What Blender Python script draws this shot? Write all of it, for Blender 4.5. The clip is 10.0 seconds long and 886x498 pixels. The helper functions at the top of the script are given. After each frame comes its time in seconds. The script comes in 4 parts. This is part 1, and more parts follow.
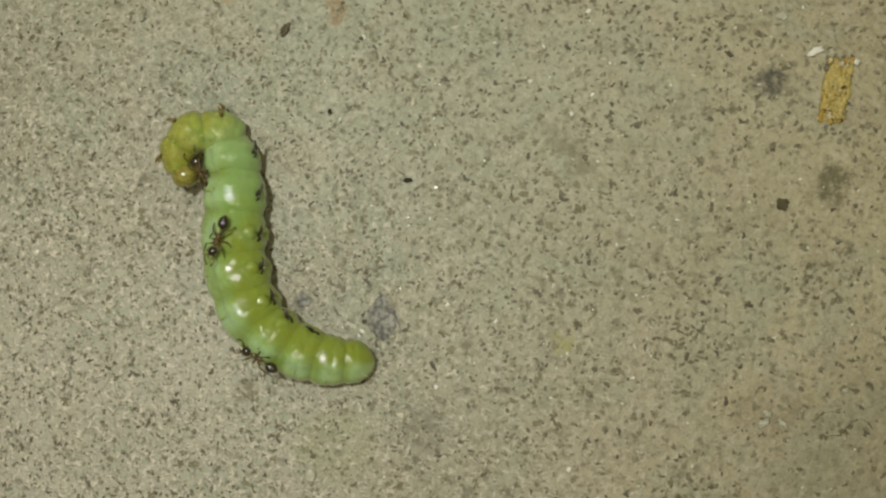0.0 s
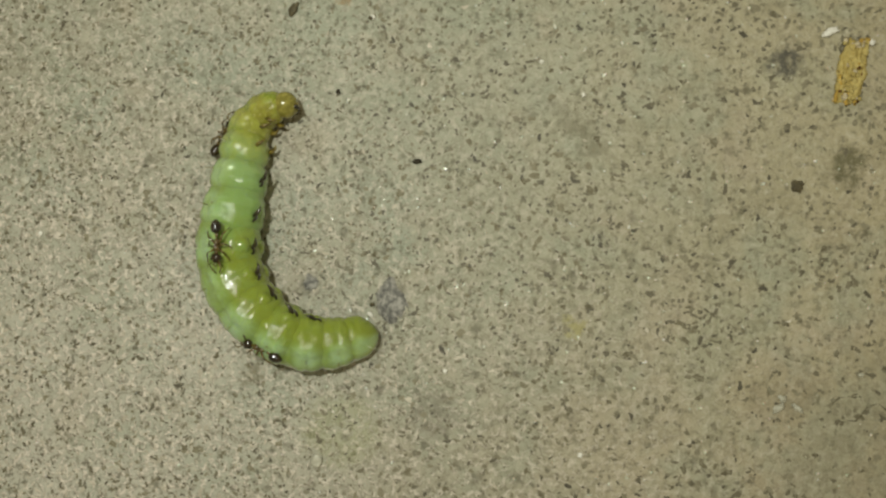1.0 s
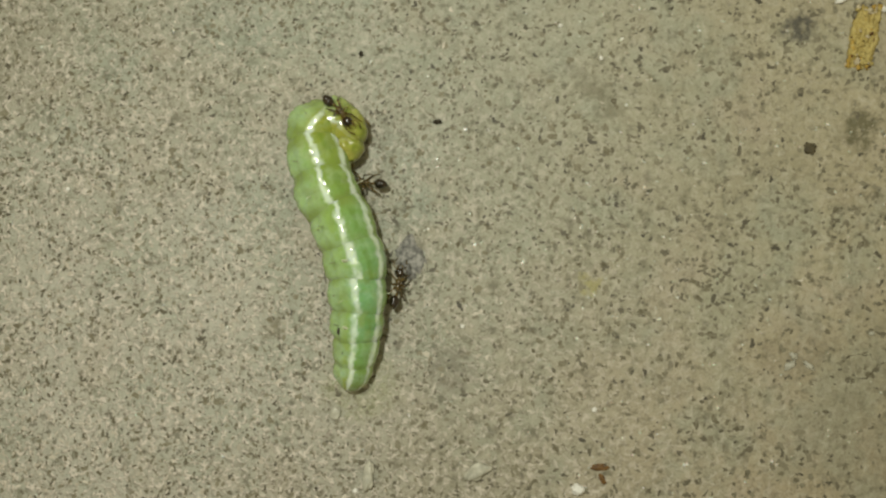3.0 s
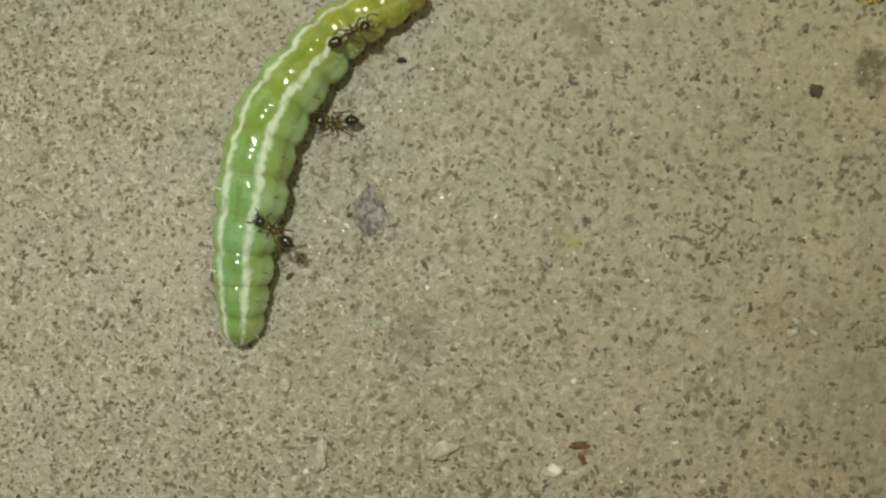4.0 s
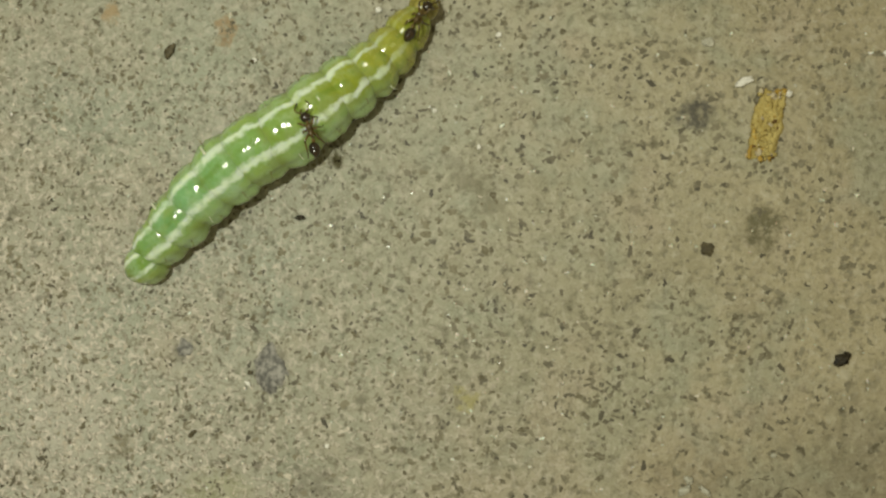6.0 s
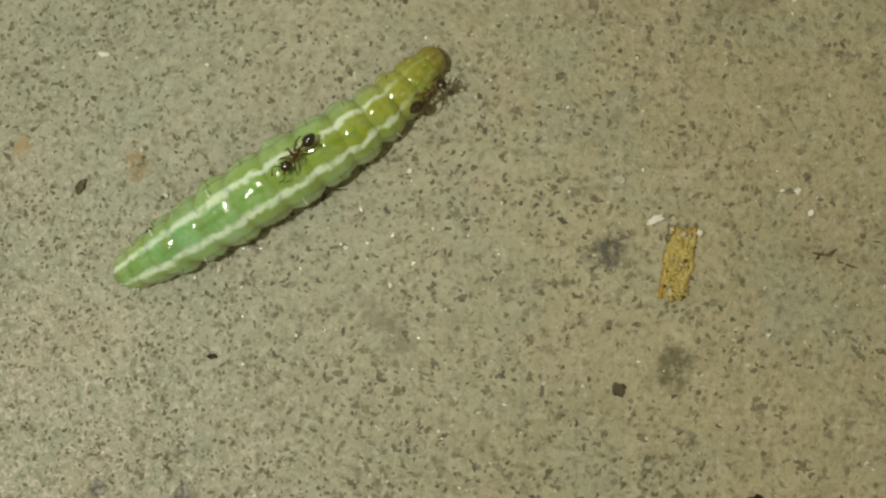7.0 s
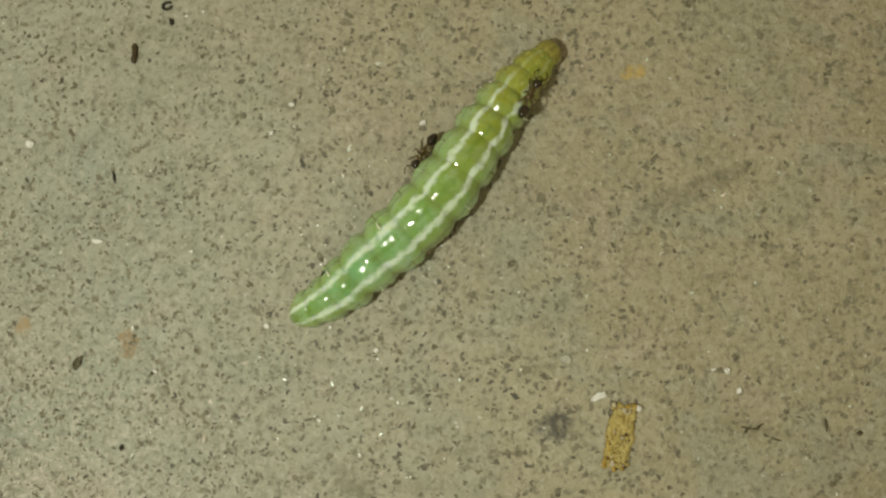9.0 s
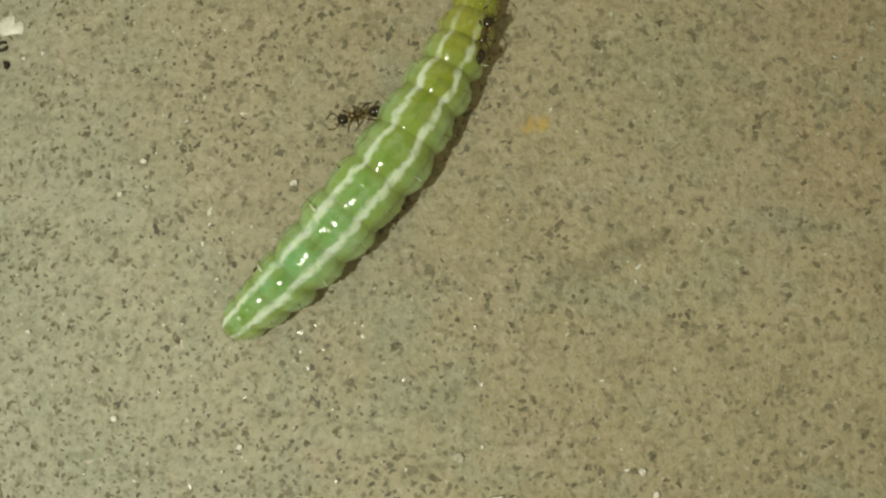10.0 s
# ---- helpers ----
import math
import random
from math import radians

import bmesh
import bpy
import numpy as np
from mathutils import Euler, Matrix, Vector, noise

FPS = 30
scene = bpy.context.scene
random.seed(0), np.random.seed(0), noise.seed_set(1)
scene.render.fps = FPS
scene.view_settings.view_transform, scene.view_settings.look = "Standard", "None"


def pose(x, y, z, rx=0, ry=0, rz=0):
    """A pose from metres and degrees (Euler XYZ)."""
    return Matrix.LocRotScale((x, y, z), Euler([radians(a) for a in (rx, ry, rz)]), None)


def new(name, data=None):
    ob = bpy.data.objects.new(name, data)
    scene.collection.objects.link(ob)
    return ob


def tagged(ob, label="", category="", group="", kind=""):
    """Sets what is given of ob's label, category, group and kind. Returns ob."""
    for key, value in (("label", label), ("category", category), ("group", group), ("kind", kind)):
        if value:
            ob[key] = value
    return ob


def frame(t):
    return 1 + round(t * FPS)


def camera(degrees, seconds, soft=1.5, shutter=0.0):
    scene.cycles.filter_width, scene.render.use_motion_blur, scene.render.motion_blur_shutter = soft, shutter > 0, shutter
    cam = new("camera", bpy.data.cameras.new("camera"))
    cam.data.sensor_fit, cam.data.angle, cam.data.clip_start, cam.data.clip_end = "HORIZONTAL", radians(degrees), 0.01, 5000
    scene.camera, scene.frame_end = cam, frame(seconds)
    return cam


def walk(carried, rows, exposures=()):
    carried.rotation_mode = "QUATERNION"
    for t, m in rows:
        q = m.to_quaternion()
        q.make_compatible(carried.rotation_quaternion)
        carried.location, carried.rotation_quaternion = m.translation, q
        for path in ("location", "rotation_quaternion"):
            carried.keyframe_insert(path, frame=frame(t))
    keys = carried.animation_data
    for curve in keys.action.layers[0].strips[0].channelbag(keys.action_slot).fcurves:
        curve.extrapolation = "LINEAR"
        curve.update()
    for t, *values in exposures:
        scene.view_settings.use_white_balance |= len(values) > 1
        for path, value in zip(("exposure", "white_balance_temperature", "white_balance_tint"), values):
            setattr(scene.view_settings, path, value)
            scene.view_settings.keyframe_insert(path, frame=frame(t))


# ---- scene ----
MM = 0.001

# camera, carried by hand a few centimetres over the floor
cam = camera(55, 10.0, soft=2.4, shutter=0.0)
# seconds, eye in millimetres, turn in degrees
PATH = [
    (0.0, 0.76, 1.70, 56.56, 2.63, 4.98, 0.06),
    (0.5, 0.00, -1.01, 56.06, 3.22, 4.85, 0.28),
    (1.0, 0.00, 0.00, 55.72, 3.22, 4.90, 0.28),
    (1.5, -0.18, -1.06, 55.87, 3.30, 4.86, 0.35),
    (2.0, -0.67, -2.27, 57.26, 3.10, 5.12, 0.59),
    (2.2, -1.20, -2.81, 58.01, 3.03, 5.01, 0.68),
    (3.3, -0.36, -3.76, 55.04, 4.20, 5.12, 1.09),
    (3.5, 0.54, -4.12, 53.46, 4.07, 4.97, 1.12),
    (4.0, 0.37, -5.97, 50.49, 4.03, 4.57, 1.35),
    (4.5, 0.84, -4.83, 48.46, 3.69, 4.27, 1.26),
    (5.0, 2.66, -0.93, 49.45, 3.50, 4.60, 0.91),
    (5.2, 3.61, 0.49, 49.68, 3.38, 4.53, 0.82),
    (6.3, 8.05, 6.73, 51.37, 2.97, 4.69, 0.36),
    (6.5, 9.48, 9.02, 51.14, 2.21, 4.72, 0.18),
    (7.0, 11.72, 13.06, 50.77, 2.62, 4.70, -0.04),
    (7.5, 12.76, 16.86, 51.04, 2.32, 4.46, -0.36),
    (8.0, 13.64, 18.16, 52.34, 2.52, 4.69, -0.42),
    (8.1, 13.83, 18.53, 52.49, 2.78, 4.81, -0.46),
    (8.5, 14.83, 21.00, 53.78, 2.52, 4.76, -0.59),
    (9.0, 14.76, 24.00, 56.15, 2.73, 4.82, -0.71),
    (9.5, 17.56, 25.80, 53.41, 3.20, 4.56, -0.85),
    (10.0, 20.84, 28.76, 48.24, 2.80, 4.15, -1.01),
]
# the phone's own brightness and white balance drift: seconds, stops, kelvin, tint
DRIFT = [(0.0, -0.18, 6480, 9), (2.5, -0.17, 6480, 9), (4.0, -0.18, 6550, 8), (5.0, -0.13, 6700, 6), (6.5, -0.21, 6740, 6), (7.5, -0.17, 6760, 6), (8.7, -0.20, 6660, 7), (9.5, -0.06, 6620, 7), (10.0, -0.02, 6760, 4)]
walk(cam, [(t, pose(x * MM, y * MM, z * MM, rx, ry, rz)) for t, x, y, z, rx, ry, rz in PATH], DRIFT)

# light: a dim night surround and one small torch over the floor
world = bpy.data.worlds.new("night")
world.use_nodes = True
scene.world = world
world.node_tree.nodes["Background"].inputs["Color"].default_value = (1.0, 0.87, 0.54, 1)
world.node_tree.nodes["Background"].inputs["Strength"].default_value = 0.33
torch_data = bpy.data.lights.new("torch", "POINT")
torch_data.energy = 0.174
torch_data.shadow_soft_size = 2.3 * MM
torch_data.color = (0.975, 1.0, 0.87)
torch = new("torch", torch_data)
torch.location = (-14 * MM, 14 * MM, 77 * MM)


# ---- materials ----
class Nodes:
    """A short way to write a material's node tree."""

    def __init__(self, name):
        self.mat = bpy.data.materials.new(name)
        self.mat.use_nodes = True
        self.tree = self.mat.node_tree
        self.tree.nodes.clear()
        self.out = self.tree.nodes.new("ShaderNodeOutputMaterial")
        self.bsdf = self.tree.nodes.new("ShaderNodeBsdfPrincipled")
        self.tree.links.new(self.bsdf.outputs[0], self.out.inputs["Surface"])

    def put(self, socket, value):
        if isinstance(value, bpy.types.NodeSocket):
            self.tree.links.new(value, socket)
        elif isinstance(value, tuple) and len(value) == 3 and socket.type == "RGBA":
            socket.default_value = (*value, 1)
        else:
            socket.default_value = value

    def set(self, **values):
        for key, value in values.items():
            self.put(self.bsdf.inputs[key.replace("_", " ").title().replace("Ior", "IOR")], value)

    def coords(self, scale=1000.0):
        node = self.tree.nodes.new("ShaderNodeTexCoord")
        return self.vec("SCALE", node.outputs["Object"], scale=scale)

    def vec(self, op, a, b=None, scale=None):
        node = self.tree.nodes.new("ShaderNodeVectorMath")
        node.operation = op
        self.put(node.inputs[0], a)
        if b is not None:
            self.put(node.inputs[1], b)
        if scale is not None:
            self.put(node.inputs["Scale"], scale)
        return node.outputs["Value"] if op in ("LENGTH", "DISTANCE", "DOT_PRODUCT") else node.outputs["Vector"]

    def math(self, op, a, b=0.0, clamp=False):
        node = self.tree.nodes.new("ShaderNodeMath")
        node.operation = op
        node.use_clamp = clamp
        self.put(node.inputs[0], a)
        self.put(node.inputs[1], b)
        return node.outputs[0]

    def noise(self, co, scale, detail=3.0, rough=0.55, color=False):
        node = self.tree.nodes.new("ShaderNodeTexNoise")
        self.put(node.inputs["Vector"], co)
        node.inputs["Scale"].default_value = scale
        node.inputs["Detail"].default_value = detail
        node.inputs["Roughness"].default_value = rough
        return node.outputs["Color"] if color else node.outputs["Fac"]

    def cells(self, co, scale, feature="F1", out="Distance", rand=1.0):
        node = self.tree.nodes.new("ShaderNodeTexVoronoi")
        node.feature = feature
        self.put(node.inputs["Vector"], co)
        node.inputs["Scale"].default_value = scale
        node.inputs["Randomness"].default_value = rand
        return node.outputs[out]

    def span(self, value, lo, hi, to_lo=0.0, to_hi=1.0, smooth=True):
        node = self.tree.nodes.new("ShaderNodeMapRange")
        node.interpolation_type = "SMOOTHSTEP" if smooth else "LINEAR"
        self.put(node.inputs[0], value)
        for k, v in enumerate((lo, hi, to_lo, to_hi)):
            node.inputs[k + 1].default_value = v
        return node.outputs[0]

    def mix(self, fac, a, b, blend="MIX"):
        node = self.tree.nodes.new("ShaderNodeMix")
        node.data_type, node.blend_type = "RGBA", blend
        self.put(node.inputs["Factor"], fac)
        self.put(node.inputs[6], a)
        self.put(node.inputs[7], b)
        return node.outputs[2]

    def attr(self, name):
        node = self.tree.nodes.new("ShaderNodeAttribute")
        node.attribute_name = name
        return node.outputs["Fac"]

    def vattr(self, name):
        node = self.tree.nodes.new("ShaderNodeAttribute")
        node.attribute_name = name
        return node.outputs["Vector"]

    def island(self):
        return self.tree.nodes.new("ShaderNodeNewGeometry").outputs["Random Per Island"]

    def ramp(self, fac, *stops):
        node = self.tree.nodes.new("ShaderNodeValToRGB")
        self.put(node.inputs[0], fac)
        ramp = node.color_ramp
        while len(ramp.elements) < len(stops):
            ramp.elements.new(0.5)
        for e, (p, c) in zip(ramp.elements, stops):
            e.position, e.color = p, (*c, 1)
        return node.outputs[0]

    def bump(self, height, strength, distance):
        node = self.tree.nodes.new("ShaderNodeBump")
        self.put(node.inputs["Height"], height)
        node.inputs["Strength"].default_value = strength
        node.inputs["Distance"].default_value = distance
        self.put(self.bsdf.inputs["Normal"], node.outputs[0])


def concrete():
    """Worn grey-beige cement with sand grains, mottling, old stains and some light falloff painted in. Everything in
    millimetres.
    """
    n = Nodes("worn_cement")
    p = n.coords()
    warp = n.vec("SCALE", n.vec("SUBTRACT", n.noise(p, 0.9, 3, color=True), (0.5, 0.5, 0.5)), scale=1.6)
    q = n.vec("ADD", p, warp)
    col = n.mix(n.span(n.noise(p, 0.055, 4, 0.6), 0.35, 0.65), (0.375, 0.352, 0.262), (0.435, 0.408, 0.312))
    col = n.mix(n.math("MULTIPLY", n.span(n.noise(p, 0.021, 2), 0.45, 0.62), 0.5), col, (0.40, 0.335, 0.25))
    col = n.mix(n.math("MULTIPLY", n.span(n.noise(p, 0.11, 2), 0.52, 0.68), 0.4), col, (0.305, 0.335, 0.265))
    col = n.mix(n.span(n.noise(q, 0.42, 4, 0.65), 0.44, 0.70, 0.0, 0.38), col, (0.235, 0.222, 0.155))
    # a dusty paler stretch in the south-west, flecks fainter towards the north-east
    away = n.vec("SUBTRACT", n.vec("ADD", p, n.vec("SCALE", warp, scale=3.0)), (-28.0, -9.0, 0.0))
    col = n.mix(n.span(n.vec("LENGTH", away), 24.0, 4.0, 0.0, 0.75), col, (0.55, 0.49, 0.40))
    fleck_strength = n.span(n.vec("LENGTH", n.vec("SUBTRACT", p, (-50.0, -30.0, 0.0))), 44.0, 95.0, 1.08, 0.80)
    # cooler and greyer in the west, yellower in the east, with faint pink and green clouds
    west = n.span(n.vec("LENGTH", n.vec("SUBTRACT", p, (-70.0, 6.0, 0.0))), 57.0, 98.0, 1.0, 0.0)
    # warmer, dimmer light towards the east is put into the base colour here
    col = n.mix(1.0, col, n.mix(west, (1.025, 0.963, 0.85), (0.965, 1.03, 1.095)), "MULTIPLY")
    cloud = n.noise(p, 0.16, 4, 0.65, color=True)
    col = n.mix(n.span(n.vec("DOT_PRODUCT", cloud, (1.0, 0.0, 0.0)), 0.50, 0.66, 0.0, 0.4), col, (0.425, 0.36, 0.275))
    col = n.mix(n.span(n.vec("DOT_PRODUCT", cloud, (0.0, 1.0, 0.0)), 0.49, 0.66, 0.0, 0.42), col, (0.315, 0.348, 0.272))
    # sand of many tones: blotches, dark pits, pale specks
    blot = n.noise(q, 1.15, 4, 0.62)
    col = n.mix(n.span(blot, 0.54, 0.68, 0.0, 0.42), col, (0.17, 0.162, 0.108))
    col = n.mix(n.span(blot, 0.45, 0.32, 0.0, 0.35), col, (0.52, 0.495, 0.39))
    fine = n.noise(p, 2.3, 3, 0.6)
    col = n.mix(n.span(fine, 0.54, 0.68, 0.0, 0.42), col, (0.13, 0.125, 0.08))
    col = n.mix(n.span(fine, 0.43, 0.30, 0.0, 0.35), col, (0.58, 0.555, 0.45))
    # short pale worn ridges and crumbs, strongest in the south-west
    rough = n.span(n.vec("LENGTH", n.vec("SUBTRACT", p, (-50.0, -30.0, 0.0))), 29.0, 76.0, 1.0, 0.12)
    fold = n.math("ABSOLUTE", n.math("SUBTRACT", n.noise(n.vec("ADD", p, n.vec("SCALE", warp, scale=0.3)), 1.25, 2, 0.5), 0.5))
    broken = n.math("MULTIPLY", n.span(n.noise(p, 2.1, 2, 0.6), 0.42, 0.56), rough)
    ridge = n.math("MULTIPLY", n.span(fold, 0.085, 0.010), broken)
    col = n.mix(n.math("MULTIPLY", ridge, 0.9), col, (0.72, 0.65, 0.57))
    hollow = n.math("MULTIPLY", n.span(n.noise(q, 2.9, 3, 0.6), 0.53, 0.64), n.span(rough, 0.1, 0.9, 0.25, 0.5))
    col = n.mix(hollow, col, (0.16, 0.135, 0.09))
    # pits and dark sand with soft rims: every grain has its own size and depth of tone
    shake = n.vec("SCALE", n.vec("SUBTRACT", n.noise(p, 2.4, 2, color=True), (0.5, 0.5, 0.5)), scale=0.7)
    for scale, big, k, squash in ((0.8, 0.26, 0.42, (1.0, 0.7, 1.0)), (1.3, 0.30, 0.40, (0.62, 1.0, 1.0)), (2.0, 0.36, 0.60, (1.0, 0.66, 1.0)), (2.5, 0.38, 0.60, (0.75, 1.0, 1.0))):
        g = n.vec("MULTIPLY", n.vec("ADD", p, shake), squash)
        own = n.vec("DOT_PRODUCT", n.cells(g, scale, out="Color"), (0.9, 0.1, 0.0))
        reach = n.math("MULTIPLY", n.span(own, 0.12, 0.95), big)
        near = n.math("DIVIDE", n.cells(g, scale), n.math("ADD", reach, 0.02))
        tone = n.span(n.vec("DOT_PRODUCT", n.cells(g, scale, out="Color"), (0.0, 0.2, 0.8)), 0.1, 0.9, 0.25, 1.0)
        col = n.mix(n.math("MULTIPLY", n.math("MULTIPLY", n.span(near, 1.25, 0.35, 0.0, k), tone), fleck_strength), col, (0.085, 0.075, 0.045))
    # old stains, and last a painted light falloff: centre, half sizes, turn, colour, strength
    edge = n.vec("SCALE", n.vec("SUBTRACT", n.noise(p, 0.8, 5, 0.7, color=True), (0.5, 0.5, 0.5)), scale=2.4)
    s = n.vec("ADD", p, edge)
    spots = n.span(n.noise(p, 1.3, 4, 0.72), 0.39, 0.56, 0.30, 1.0)
    for x, y, rx, ry, turn, c, k in (
        (-8.30, -0.38, 1.05, 1.3, -25, (0.22, 0.21, 0.18), 0.5),
        (-13.62, 0.90, 0.9, 0.9, 0, (0.19, 0.18, 0.14), 0.6),
        (-5.27, -7.72, 1.5, 1.5, 0, (0.22, 0.20, 0.16), 0.55),
        (21.09, 8.35, 0.95, 1.35, -15, (0.125, 0.115, 0.06), 0.85),
        (17.27, 15.06, 1.15, 0.75, 15, (0.08, 0.075, 0.065), 0.9),
        (29.83, 14.85, 1.4, 0.35, -15, (0.20, 0.175, 0.11), 0.5),
        (16.74, -6.12, 2.6, 1.5, 25, (0.20, 0.165, 0.10), 0.30),
        (-11.42, 20.79, 0.75, 0.9, 0, (0.33, 0.22, 0.11), 0.75),
        (-18.96, 21.88, 0.6, 0.6, 0, (0.38, 0.26, 0.13), 0.7),
        (22.71, 38.14, 0.6, 0.5, 0, (0.55, 0.38, 0.10), 0.75),
        (3.80, -1.84, 0.7, 0.6, 0, (0.36, 0.33, 0.08), 0.5),
        (-11.48, -8.85, 2.6, 2.2, 0, (0.30, 0.33, 0.14), 0.30),
        (26.81, 30.50, 3.6, 0.7, 20, (0.17, 0.155, 0.10), 0.55),
        (4.22, 10.70, 2.7, 0.8, -45, (0.18, 0.165, 0.11), 0.55),
        (-17.47, -5.19, 0.9, 0.7, 0, (0.17, 0.15, 0.09), 0.6),
        (28.83, -5.50, 5.0, 3.0, 30, (0.23, 0.19, 0.13), 0.30),
        # not a stain: broad dimming of the south-east, light falloff painted as colour
        (27.50, -8.50, 11.0, 7.0, 25, (0.24, 0.21, 0.14), 0.5),
    ):
        d = n.vec("SUBTRACT", s, (x, y, 0.0))
        a = radians(turn)
        u = n.math("MULTIPLY", n.vec("DOT_PRODUCT", d, (math.cos(a), math.sin(a), 0.0)), 1 / rx)
        v = n.math("MULTIPLY", n.vec("DOT_PRODUCT", d, (-math.sin(a), math.cos(a), 0.0)), 1 / ry)
        far = n.math("ADD", n.math("MULTIPLY", u, u), n.math("MULTIPLY", v, v))
        col = n.mix(n.math("MULTIPLY", n.span(far, 1.75, 0.4, 0.0, k), spots), col, c)
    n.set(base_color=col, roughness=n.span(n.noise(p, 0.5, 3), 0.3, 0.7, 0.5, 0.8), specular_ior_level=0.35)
    height = n.math("ADD", n.math("MULTIPLY", blot, -0.9), n.math("MULTIPLY", fine, -0.8))
    height = n.math("ADD", height, n.math("MULTIPLY", ridge, 0.5))
    n.bump(height, 0.8, 0.2 * MM)
    return n.mat


def mineral():
    """Dark sand and pit fillings in the cement, each with a tone of its own."""
    n = Nodes("dark_mineral")
    r = n.island()
    col = n.ramp(r, (0.0, (0.030, 0.025, 0.014)), (0.15, (0.075, 0.064, 0.038)), (0.6, (0.145, 0.127, 0.078)), (1.0, (0.25, 0.225, 0.15)))
    p = n.coords()
    col = n.mix(n.math("MULTIPLY", n.noise(p, 3.0), 0.5), col, (0.20, 0.18, 0.13))
    # filmed over with cement dust where the floor is worn smooth
    film = n.math("ADD", n.vec("DOT_PRODUCT", p, (0.95, 0.3, 0.0)), n.math("MULTIPLY", n.noise(p, 0.3, 3), 20.0))
    col = n.mix(n.span(film, 26.0, 54.0, 0.0, 0.62), col, (0.27, 0.245, 0.17))
    n.set(base_color=col, roughness=0.6)
    return n.mat


def pit_dirt():
    """Brown dust in shallow hollows of the cement."""
    n = Nodes("pit_dirt")
    col = n.ramp(n.island(), (0.0, (0.10, 0.085, 0.05)), (0.5, (0.165, 0.145, 0.09)), (1.0, (0.245, 0.22, 0.15)))
    col = n.mix(n.span(n.noise(n.coords(), 4.0, 3), 0.4, 0.62, 0.0, 0.7), col, (0.27, 0.25, 0.18))
    n.set(base_color=col, roughness=0.8)
    return n.mat


def crust():
    """Pale pinkish lime crust left on the cement."""
    n = Nodes("lime_crust")
    col = n.ramp(n.island(), (0.0, (0.42, 0.385, 0.31)), (0.6, (0.53, 0.475, 0.39)), (1.0, (0.70, 0.65, 0.56)))
    n.set(base_color=n.mix(n.span(n.noise(n.coords(), 5.0, 3), 0.45, 0.65, 0.0, 0.5), col, (0.36, 0.32, 0.25)), roughness=0.75)
    n.bump(n.noise(n.coords(), 6.0, 3), 0.5, 0.05 * MM)
    return n.mat


def quartz():
    n = Nodes("pale_quartz")
    col = n.ramp(n.island(), (0.0, (0.48, 0.45, 0.36)), (0.7, (0.62, 0.59, 0.50)), (1.0, (0.85, 0.83, 0.76)))
    n.set(base_color=col, roughness=0.25, subsurface_weight=0.2, subsurface_scale=0.2 * MM)
    return n.mat


def crumbly(name, dark, light, rough=0.7, scale=3.0):
    """A dry crumb: two tones broken by coarse and fine noise."""
    n = Nodes(name)
    p = n.coords()
    col = n.mix(n.span(n.noise(p, scale, 4, 0.65), 0.36, 0.64), dark, light)
    col = n.mix(n.span(n.noise(p, scale * 4, 2), 0.55, 0.75, 0.0, 0.6), col, tuple(0.45 * c for c in dark))
    n.set(base_color=col, roughness=rough, specular_ior_level=0.3)
    n.bump(n.noise(p, scale * 3, 3), 0.6, 0.1 * MM)
    return n.mat


